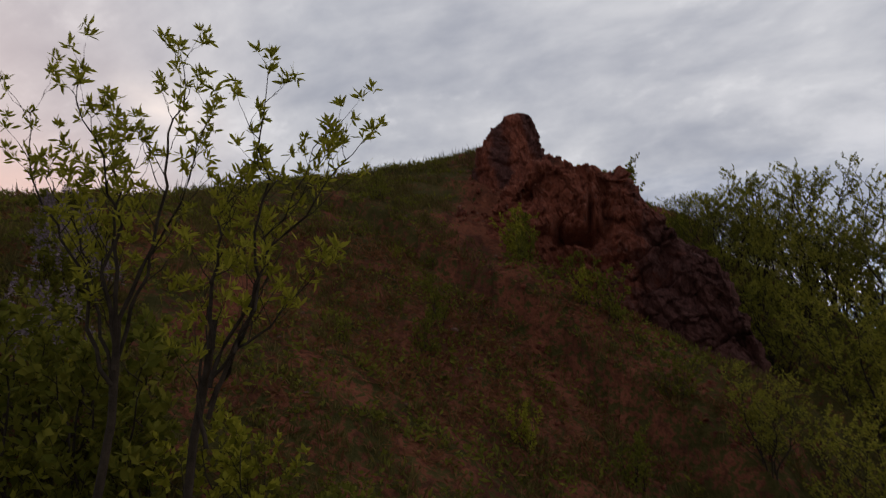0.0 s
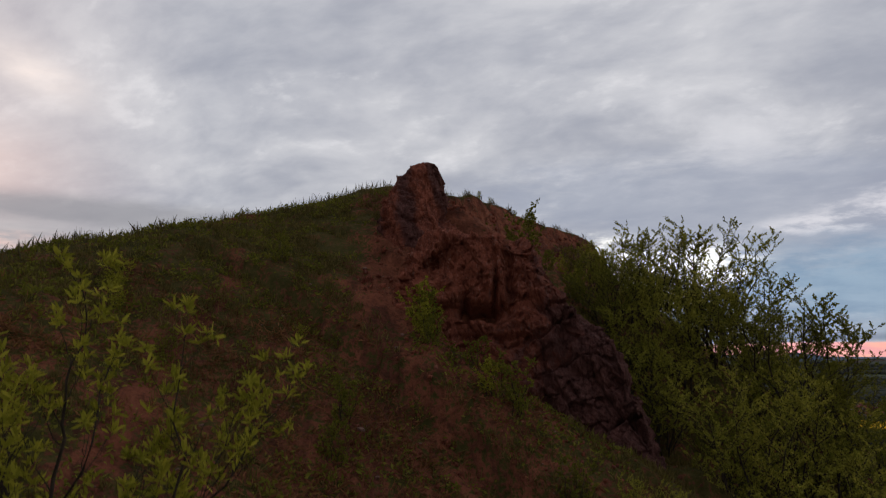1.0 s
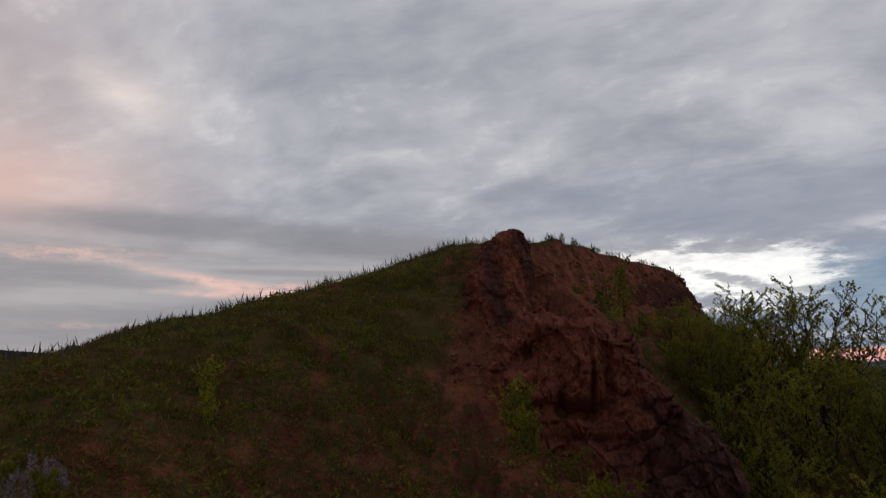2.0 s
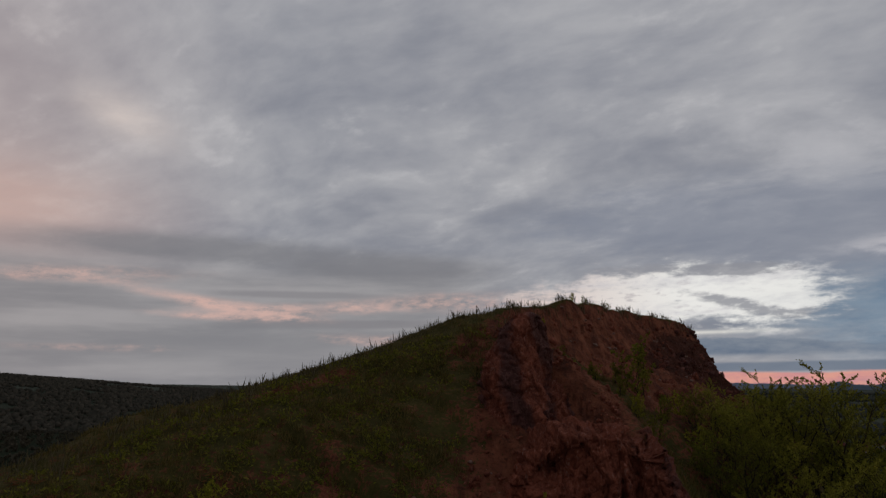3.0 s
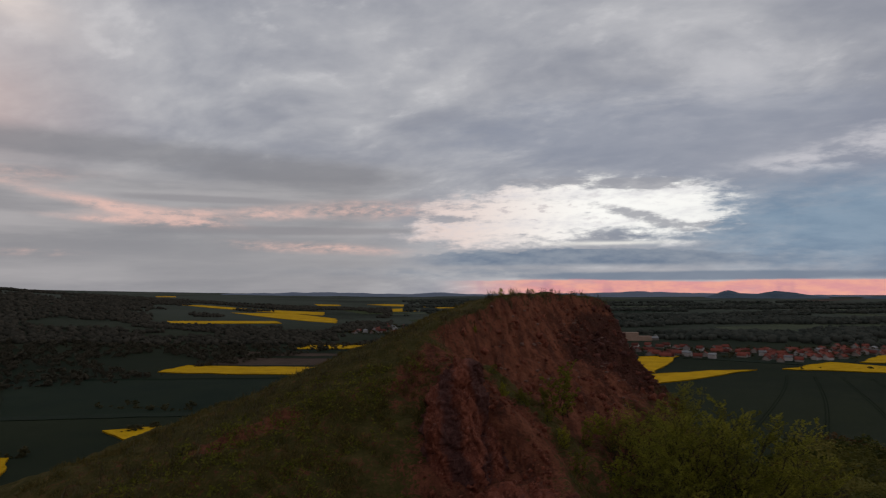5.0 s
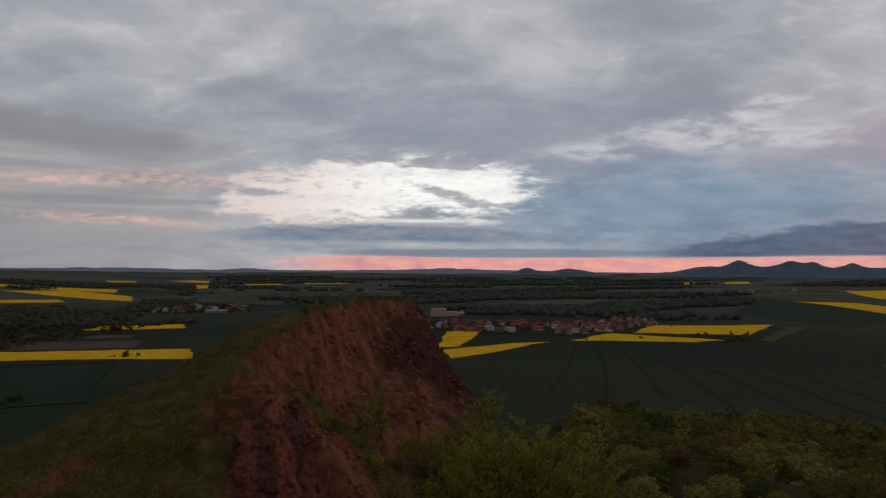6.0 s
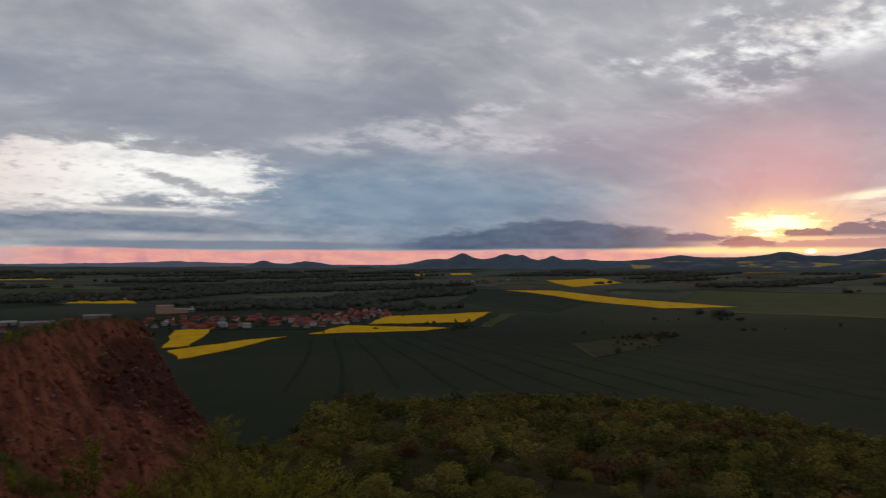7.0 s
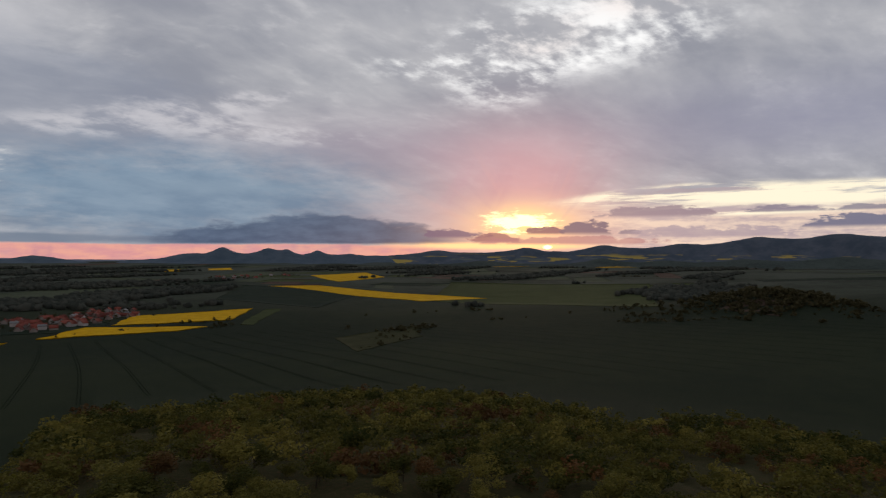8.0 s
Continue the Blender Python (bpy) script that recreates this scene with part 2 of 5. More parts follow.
    for a, base, wa, h, tone, k in ((-54.2, 1.75, 2.6, 0.7, srgb(112, 98, 124), 0.9), (-57.4, 1.35, 2.4, 0.7, srgb(142, 100, 112), 0.85), (-61.8, 2.05, 1.6, 0.6, srgb(122, 92, 112), 0.92),
                                    (-65.2, 2.1, 2.2, 1.0, srgb(104, 98, 122), 0.94), (-68.6, 2.0, 1.0, 0.4, srgb(122, 116, 138), 0.85), (-64, 1.2, 7.5, 0.6, srgb(166, 118, 128), 0.7),
                                    (-70.5, 3.5, 4.6, 0.8, srgb(146, 130, 144), 0.9), (-79.8, 3.65, 3.2, 0.45, srgb(128, 122, 140), 0.85), (-85.5, 2.5, 4.2, 0.9, srgb(104, 108, 134), 0.94),
                                    (-75, 1.8, 6.5, 0.8, srgb(164, 150, 162), 0.8), (-86, 3.65, 2.2, 0.4, srgb(120, 118, 138), 0.8), (-74.5, 5.3, 4.5, 0.3, srgb(170, 156, 164), 0.7)):
        deck = mix(t, cloud(a, base, wa, h) * k, deck, tone)
    disc = blob(SUN_AZ, 0.86, 0.42, 0.2, 0.4)
    deck = mix(t, disc.step(0.3, 0.8), deck, (4.0, 2.6, 1.1))
    # below the horizon the haze of the plain
    deck = mix(t, el.step(-0.4, -3.0), deck, srgb(70, 76, 80))
    # the deck is darker overhead and on the side away from the sunset
    away = (az + 20.0).op("ABSOLUTE")
    dim = (away.step(80, 160) * 0.30).inv() * (el.step(30, 80) * 0.12).inv()
    deck = mix(t, dim.inv(), deck, (0.02, 0.021, 0.026))
    both = mix(t, 0.93, gain.outputs[0], deck)
    bg = t.nodes.new("ShaderNodeBackground")
    t.links.new(both, bg.inputs[0])
    bg.inputs[1].default_value = 1.1
    out = t.nodes.new("ShaderNodeOutputWorld")
    t.links.new(bg.outputs[0], out.inputs[0])


make_sky()
sun = new("sun", bpy.data.lights.new("sun", "SUN"))
sun.data.energy, sun.data.angle, sun.data.color = 0.25, radians(12), (1.0, 0.72, 0.5)
a = radians(SUN_AZ)
sun.matrix_world = look((0, 0, 300), (300 * math.sin(a), -300 * math.cos(a), 300 - 300 * math.tan(radians(5))))
# ---- materials ----
def material(name, rough=0.9, spec=0.2):
    m = bpy.data.materials.new(name)
    m.use_nodes = True
    t = m.node_tree
    b = t.nodes["Principled BSDF"]
    b.inputs["Roughness"].default_value = rough
    b.inputs["Specular IOR Level"].default_value = spec
    return m, t, b


def coords(t):
    return t.nodes.new("ShaderNodeTexCoord").outputs["Object"]


def attr(t, name):
    n = t.nodes.new("ShaderNodeAttribute")
    n.attribute_name = name
    return Ex(t, n.outputs["Fac"])


def bump(t, b, height, dist, strength=1.0):
    n = t.nodes.new("ShaderNodeBump")
    n.inputs["Strength"].default_value, n.inputs["Distance"].default_value = strength, dist
    t.links.new(height.sock, n.inputs["Height"])
    t.links.new(n.outputs[0], b.inputs["Normal"])


def rnd(t):
    """Chance per piece in a joined mesh."""
    return Ex(t, t.nodes.new("ShaderNodeNewGeometry").outputs["Random Per Island"])


def rnd_ob(t):
    return Ex(t, t.nodes.new("ShaderNodeObjectInfo").outputs["Random"])


def paint(name, low, high, scale=3.0, rough=0.85, spec=0.2, relief=0.0, per=None, detail=6):
    """Two tones in broken patches at two scales; per: 'island' or 'object' shifts the tone of each piece."""
    m, t, b = material(name, rough, spec)
    v = coords(t)
    f = fbm(t, v, scale, detail, 0.6) * 0.65 + fbm(t, v, scale * 7.3, 4, 0.6) * 0.35
    if per == "island":
        f = f * 0.5 + rnd(t) * 0.5
    elif per == "object":
        f = f * 0.6 + rnd_ob(t) * 0.4
    t.links.new(mix(t, f.step(0.3, 0.7), low, high), b.inputs["Base Color"])
    if relief:
        bump(t, b, f, relief)
    return m


def leaf_paint(name, low, high, through=0.25, per="island"):
    """Thin leaves, some light through them."""
    m, t, b = material(name, 0.75, 0.06)
    f = (rnd(t) * 0.7 + fbm(t, coords(t), 0.9, 3) * 0.6) if per == "island" else (rnd(t) * 0.35 + rnd_ob(t) * 0.6 + 0.05)
    col = mix(t, f.step(0.15, 0.95, False), low, high)
    t.links.new(col, b.inputs["Base Color"])
    tr = t.nodes.new("ShaderNodeBsdfTranslucent")
    t.links.new(col, tr.inputs[0])
    mx = t.nodes.new("ShaderNodeMixShader")
    mx.inputs[0].default_value = through
    t.links.new(b.outputs[0], mx.inputs[1])
    t.links.new(tr.outputs[0], mx.inputs[2])
    t.links.new(mx.outputs[0], t.nodes["Material Output"].inputs[0])
    return m


def wood_paint(name, low, high, through):
    """Leaves of many joined trees; the attribute tone sets each tree's shade of green."""
    m, t, b = material(name, 0.75, 0.06)
    col = mix(t, (attr(t, "tone") * 0.75 + rnd(t) * 0.25).step(0.1, 0.95, False), low, high)
    t.links.new(col, b.inputs["Base Color"])
    tr = t.nodes.new("ShaderNodeBsdfTranslucent")
    t.links.new(col, tr.inputs[0])
    mx = t.nodes.new("ShaderNodeMixShader")
    mx.inputs[0].default_value = through
    t.links.new(b.outputs[0], mx.inputs[1])
    t.links.new(tr.outputs[0], mx.inputs[2])
    t.links.new(mx.outputs[0], t.nodes["Material Output"].inputs[0])
    return m


def ground_paint():
    """Grass over red soil on the hill, woodland floor on the slopes, young crops with wheel lines on the plain."""
    m, t, b = material("ground", 0.95, 0.03)
    v = coords(t)
    big, mid, fine = fbm(t, v, 0.22, 5, 0.6), fbm(t, v, 1.3, 5, 0.62), fbm(t, v, 9.0, 4, 0.65)
    grit = fbm(t, v, 38.0, 3, 0.6)
    clod = fbm(t, v, 4.2, 5, 0.7)
    bare, plain = attr(t, "bare"), attr(t, "plain")
    soil = mix(t, (mid * 0.6 + fine * 0.4).step(0.36, 0.64), (0.096, 0.034, 0.020), (0.225, 0.080, 0.046))
    sp = t.nodes.new("ShaderNodeSeparateXYZ")
    t.links.new(v, sp.inputs[0])
    sx, sy, sz = (Ex(t, sp.outputs[i]) for i in range(3))
    chute = fbm(t, xyz(t, sx * 0.9 + sy * 0.2, sy * 0.10, sz * 0.28), 1.6, 6, 0.62, 0.4)
    soil = mix(t, chute.step(0.50, 0.62) * 0.75, soil, mix(t, fine.step(0.4, 0.65), (0.042, 0.018, 0.014), (0.115, 0.040, 0.026)))
    soil = mix(t, chute.step(0.44, 0.36) * bare.step(0.7, 1.0) * 0.6, soil, (0.250, 0.096, 0.056))
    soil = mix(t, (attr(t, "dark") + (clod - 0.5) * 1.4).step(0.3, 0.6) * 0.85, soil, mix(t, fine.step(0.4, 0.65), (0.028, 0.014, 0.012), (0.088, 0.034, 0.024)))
    soil = mix(t, fine.step(0.5, 0.75) * 0.6, soil, (0.045, 0.020, 0.016))
    soil = mix(t, clod.step(0.52, 0.66) * 0.7, soil, (0.040, 0.022, 0.014))
    soil = mix(t, grit.step(0.6, 0.75) * 0.35, soil, (0.24, 0.110, 0.072))
    grass = mix(t, (mid * 0.6 + fine * 0.4).step(0.3, 0.7), (0.038, 0.037, 0.011), (0.094, 0.078, 0.026))
    grass = mix(t, (mid * 0.5 + fine * 0.5).step(0.5, 0.66) * 0.45, grass, (0.130, 0.085, 0.036))
    f = (bare + (mid - 0.5) * 1.1 + (clod - 0.5) * 1.8 + (fine - 0.5) * 1.8 + (big - 0.5) * 0.4).step(0.38, 0.62)
    hill = mix(t, f, grass, soil)
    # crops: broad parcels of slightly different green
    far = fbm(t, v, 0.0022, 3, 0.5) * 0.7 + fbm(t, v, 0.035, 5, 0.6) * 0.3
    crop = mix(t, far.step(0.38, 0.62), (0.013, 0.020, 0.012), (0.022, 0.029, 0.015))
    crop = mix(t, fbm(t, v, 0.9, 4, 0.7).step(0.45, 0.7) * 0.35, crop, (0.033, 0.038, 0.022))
    # with distance the crop colour pales, haze painted into the ground
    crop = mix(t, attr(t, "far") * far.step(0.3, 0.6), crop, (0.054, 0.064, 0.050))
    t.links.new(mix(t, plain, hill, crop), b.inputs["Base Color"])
    bump(t, b, mid * 0.4 + clod * 0.35 + fine * 0.35 + grit * 0.12, 0.25, 1.0)
    return m


def rock_paint(name, low, high, grey, dark):
    """Shattered rock: red-brown faces, grey bedding, dark earth in the joints."""
    m, t, b = material(name, 0.9, 0.08)
    v = coords(t)
    mp = t.nodes.new("ShaderNodeMapping")
    mp.inputs["Rotation"].default_value, mp.inputs["Scale"].default_value = (0.35, 0.5, 0.3), (1.6, 1.6, 0.45)
    t.links.new(v, mp.inputs[0])
    s = mp.outputs[0]
    a, c, g = fbm(t, v, 0.9, 6, 0.65, 0.5), fbm(t, s, 5.5, 7, 0.7, 0.8), fbm(t, v, 24.0, 4, 0.7)
    col = mix(t, (a * 0.45 + c * 0.55).step(0.36, 0.64), low, high)
    col = mix(t, c.step(0.56, 0.66) * 0.6, col, grey)
    col = mix(t, g.step(0.52, 0.72) * 0.6, col, tuple(k * 0.45 for k in low))
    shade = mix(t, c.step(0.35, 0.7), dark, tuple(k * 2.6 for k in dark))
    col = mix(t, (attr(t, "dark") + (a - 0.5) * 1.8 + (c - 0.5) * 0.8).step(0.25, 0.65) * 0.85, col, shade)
    joints = None
    for scale, width in ((1.7, 0.05), (4.6, 0.07)):
        vo = t.nodes.new("ShaderNodeTexVoronoi")
        vo.feature = "DISTANCE_TO_EDGE"
        vo.inputs["Scale"].default_value = scale
        wv = t.nodes.new("ShaderNodeVectorMath")
        wv.operation = "ADD"
        t.links.new(s, wv.inputs[0])
        t.links.new(fbm(t, v, 2.0, 4, 0.6, 0.0, True), wv.inputs[1])
        t.links.new(wv.outputs[0], vo.inputs["Vector"])
        k = Ex(t, vo.outputs["Distance"]).step(0.0, width)
        joints = k if joints is None else joints * (k * 0.6 + 0.4)
    col = mix(t, joints.inv() * 0.3, col, (0.018, 0.010, 0.008))
    t.links.new(col, b.inputs["Base Color"])
    bump(t, b, joints * 0.2 + c * 0.4 + g * 0.35, 0.09, 1.0)
    return m


def crop_paint(name, low, high, scale=0.05):
    """Standing crop in bloom or leaf, with faint wheel lines."""
    m, t, b = material(name, 0.95, 0.03)
    v = coords(t)
    f = fbm(t, v, scale, 5, 0.6) * 0.5 + fbm(t, v, scale * 14, 4, 0.7) * 0.5
    t.links.new(mix(t, f.step(0.36, 0.6), low, high), b.inputs["Base Color"])
    bump(t, b, fbm(t, v, 1.5, 3), 0.3)
    return m


M_GROUND = ground_paint()
M_ROCK = rock_paint("red_rock", (0.105, 0.033, 0.022), (0.300, 0.092, 0.054), (0.28, 0.17, 0.14), (0.040, 0.020, 0.019))
M_RAPE = crop_paint("rapeseed_bloom", (0.42, 0.236, 0.004), (0.60, 0.355, 0.008))
M_GREENCROP = crop_paint("light_green_crop", (0.034, 0.046, 0.017), (0.050, 0.063, 0.023), 0.02)
M_DARKCROP = crop_paint("dark_green_crop", (0.012, 0.021, 0.015), (0.019, 0.029, 0.018), 0.02)
# meadow green paled to stand in for haze over the plain
M_PALECROP = crop_paint("hazed_green_crop", (0.045, 0.057, 0.036), (0.068, 0.080, 0.050), 0.01)
M_TILLED = crop_paint("tilled_soil", (0.050, 0.035, 0.027), (0.080, 0.055, 0.042), 0.03)
# far hills: the blue of aerial haze is painted into the wood colour
M_FARHILL = crop_paint("far_hill_woods_hazed", (0.056, 0.084, 0.116), (0.086, 0.116, 0.150), 0.012)
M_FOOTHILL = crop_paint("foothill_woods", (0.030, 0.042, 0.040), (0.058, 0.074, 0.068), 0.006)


def hill_paint():
    """Wooded slopes, aerial haze painted in as blue-grey, with yellow and pale parcels low down."""
    m, t, b = material("sunset_hill_woods_hazed", 0.95, 0.02)
    v = coords(t)
    sep = t.nodes.new("ShaderNodeSeparateXYZ")
    t.links.new(v, sep.inputs[0])
    x, y, z = (Ex(t, sep.outputs[i]) for i in range(3))
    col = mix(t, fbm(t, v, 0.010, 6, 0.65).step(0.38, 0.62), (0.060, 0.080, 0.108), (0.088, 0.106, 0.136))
    plots = fbm(t, xyz(t, x * 0.0045, y * 0.0045, z * 0.05), 1.0, 3, 0.5)
    low = (z + fbm(t, v, 0.004, 3, 0.5) * 60.0).step(165, 140)
    col = mix(t, low * plots.step(0.40, 0.36) * 0.8, col, (0.13, 0.15, 0.12))
    col = mix(t, low * plots.step(0.575, 0.585), col, (0.36, 0.28, 0.08))
    t.links.new(col, b.inputs["Base Color"])
    return m


M_SUNSETHILL = hill_paint()
# faintest range: hardly any leaf colour left, nearly all painted haze
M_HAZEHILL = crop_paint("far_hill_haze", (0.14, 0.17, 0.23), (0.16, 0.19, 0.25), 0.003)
M_WOOD = leaf_paint("wood_leaves", (0.034, 0.044, 0.011), (0.220, 0.190, 0.044), 0.3, "object")
M_HEDGE = leaf_paint("hedge_and_copse_leaves", (0.030, 0.033, 0.016), (0.088, 0.078, 0.038), 0.25)
M_RIDGEWOOD = paint("ridge_wood_leaves", (0.038, 0.037, 0.030), (0.060, 0.055, 0.044), 0.02, 0.95, 0.0, per="island")
# leaf green greyed and lightened, haze put into the belts' colour
M_FARWOOD = paint("far_wood_leaves", (0.038, 0.044, 0.038), (0.062, 0.066, 0.056), 0.02, 0.95, 0.0, per="island")
M_RUSTWOOD = leaf_paint("russet_leaves", (0.070, 0.042, 0.018), (0.150, 0.080, 0.030), 0.2, "object")
M_LEAF = leaf_paint("spring_leaves", (0.135, 0.142, 0.014), (0.36, 0.34, 0.040), 0.5)
M_THICKLEAF = leaf_paint("thicket_leaves", (0.120, 0.135, 0.018), (0.340, 0.315, 0.048), 0.5)
M_VALLEYWOOD = leaf_paint("valley_wood_leaves", (0.040, 0.040, 0.028), (0.088, 0.076, 0.054), 0.3)
M_MEADOW = crop_paint("rough_meadow_grass", (0.022, 0.029, 0.012), (0.042, 0.044, 0.019), 0.06)
M_DARKLEAF = leaf_paint("hedge_leaves", (0.070, 0.084, 0.012), (0.195, 0.186, 0.028), 0.4)
M_GRASS = leaf_paint("grass_blades", (0.062, 0.057, 0.014), (0.180, 0.138, 0.046), 0.35)
M_SEED = leaf_paint("grass_stems", (0.075, 0.062, 0.034), (0.160, 0.135, 0.075), 0.3)
M_BRACKEN = leaf_paint("withered_bracken", (0.085, 0.036, 0.016), (0.230, 0.108, 0.046), 0.3)
M_LILAC = leaf_paint("lilac_bloom", (0.12, 0.090, 0.115), (0.26, 0.205, 0.235), 0.25)
M_BARK = paint("bark", (0.016, 0.012, 0.009), (0.050, 0.038, 0.027), 9.0, 0.9, 0.15, 0.02)
M_STONE = paint("pale_stone", (0.10, 0.050, 0.038), (0.24, 0.15, 0.12), 5.0, 0.85, 0.2, 0.02)
M_WALL = paint("house_render", (0.17, 0.145, 0.13), (0.30, 0.27, 0.25), 0.4, per="object")
M_WHITEWALL = paint("white_render", (0.27, 0.26, 0.26), (0.46, 0.44, 0.43), 0.4, per="object")
M_ROOF = paint("clay_roof_tiles", (0.090, 0.022, 0.016), (0.200, 0.050, 0.034), 0.5, per="object")
M_GREYROOF = paint("sheet_roof", (0.15, 0.16, 0.17), (0.27, 0.28, 0.29), 0.4, per="object")
M_PALEWALL = paint("pale_store_wall", (0.30, 0.20, 0.15), (0.42, 0.29, 0.22), 0.2)
M_TRACK = paint("wheel_track_soil", (0.008, 0.011, 0.008), (0.012, 0.015, 0.010), 0.1, 1.0, 0.0)
M_WOODFAR = wood_paint("scrub_leaves", (0.030, 0.040, 0.010), (0.235, 0.200, 0.046), 0.3)
M_RUSTFAR = wood_paint("russet_scrub_leaves", (0.070, 0.042, 0.018), (0.180, 0.090, 0.034), 0.2)
# ---- the lie of the land ----
CREST = np.array([(-60, -16, 90.5), (-25, 6.5, 97.0), (-17, 13.0, 98.3), (-12.6, 17.1, 99.05), (-10.9, 21.5, 100.55), (-8.1, 25.8, 101.92),
                  (-5, 29.3, 103.55), (-2.4, 31.5, 104.4), (0.3, 39.2, 105.6), (3.9, 47.6, 105.9), (7.9, 52.4, 105.35), (9.0, 54.5, 104.8)])
PLAIN = 20.0
CRAG_X, CRAG_Y = (-1.2, 0.0, 2.0, 4.0, 5.2, 6.4), (19.4, 18.3, 18.0, 17.7, 17.4, 17.6)   # line of the rock face's foot
CRAG_TX, CRAG_TOP = (-1.3, -0.8, 0.0, 0.6, 1.4, 2.3, 2.75, 3.4, 4.1, 4.6, 4.95, 5.4, 6.0), (98.6, 99.3, 99.95, 100.1, 100.1, 99.95, 99.3, 98.3, 97.55, 97.0, 95.9, 94.8, 93.2)
CRAG_FOOT = (98.2, 96.9, 95.6, 94.5, 93.9, 92.8)


def smooth(e0, e1, x):
    k = np.clip((x - e0) / (e1 - e0), 0, 1)
    return k * k * (3 - 2 * k)


def waves(x, y, scale, seed, octaves=4):
    """Cheap fractal relief from turned sines, -1 to 1."""
    out, amp, tot = np.zeros_like(x), 1.0, 0.0
    rng = np.random.RandomState(seed)
    f = 2 * math.pi / scale
    for _ in range(octaves):
        for _ in range(3):
            a, b, c = rng.uniform(0, 6.28, 3)
            out = out + amp / 3 * np.sin(f * (x * math.cos(a) + y * math.sin(a)) + b + 1.3 * np.sin(f * 0.6 * (y * math.cos(c) - x * math.sin(c)) + c))
        tot += amp
        amp *= 0.5
        f *= 2.1
    return out / tot * 1.6


def facets(x, y, scale, seed):
    """Broken ground: tilted flat pieces with joints between them, about -1 to 1."""
    px, py = x / scale, y / scale
    ix, iy = np.floor(px), np.floor(py)
    best, second, out = np.full(x.shape, 9.0), np.full(x.shape, 9.0), np.zeros_like(px)
    for i in (-1, 0, 1):
        for j in (-1, 0, 1):
            cx, cy = ix + i, iy + j
            h = [np.mod(np.abs(np.sin(cx * a + cy * b + seed)) * 43758.5453, 1.0) for a, b in ((127.1, 311.7), (269.5, 183.3), (419.2, 371.9), (71.3, 93.7), (37.9, 219.1))]
            dx, dy = px - cx - h[0], py - cy - h[1]
            d = np.hypot(dx, dy)
            m = d < best
            second = np.where(m, best, np.minimum(second, d))
            out = np.where(m, (h[2] - 0.5) * 1.3 + dx * (h[3] - 0.5) * 1.8 + dy * (h[4] - 0.5) * 1.8, out)
            best = np.minimum(best, d)
    return out - 0.35 * np.clip(1 - (second - best) / 0.1, 0, 1)


GULLY = ((-0.2, 30.9), (0.6, 29.4), (2.0, 28.0), (2.7, 26.6))


def gully_of(x, y):
    """1 in the grassy runnel behind the fin of rock, 0 away from it."""
    best = np.full(np.shape(x), 9.0)
    for (ax, ay), (bx, by) in zip(GULLY[:-1], GULLY[1:]):
        dx, dy = bx - ax, by - ay
        k = np.clip(((x - ax) * dx + (y - ay) * dy) / (dx * dx + dy * dy), 0, 1)
        best = np.minimum(best, np.hypot(x - ax - k * dx, y - ay - k * dy))
    return np.exp(-(best / 0.75) ** 2)


def crest_of(x, y):
    """Distance to the crest, its height and length there, and the side (positive: camera's side)."""
    best = np.full(x.shape, 1e9)
    hz, ss, side = np.zeros_like(x), np.zeros_like(x), np.ones_like(x)
    s0 = 0.0
    for a, b in zip(CREST[:-1], CREST[1:]):
        dx, dy = b[0] - a[0], b[1] - a[1]
        ln = math.hypot(dx, dy)
        k = np.clip(((x - a[0]) * dx + (y - a[1]) * dy) / ln ** 2, 0, 1)
        d = np.hypot(x - a[0] - k * dx, y - a[1] - k * dy)
        m = d < best
        best = np.where(m, d, best)
        hz = np.where(m, a[2] + k * (b[2] - a[2]), hz)
        ss = np.where(m, s0 + k * ln, ss)
        side = np.where(m, np.where((x - a[0]) * dy - (y - a[1]) * dx > 0, 1.0, -1.0), side)
        s0 += ln
    return best, hz, ss, side


S_BARE = float(np.hypot(*np.diff(CREST[:8, :2], axis=0).T).sum())   # where the crest turns to bare earth


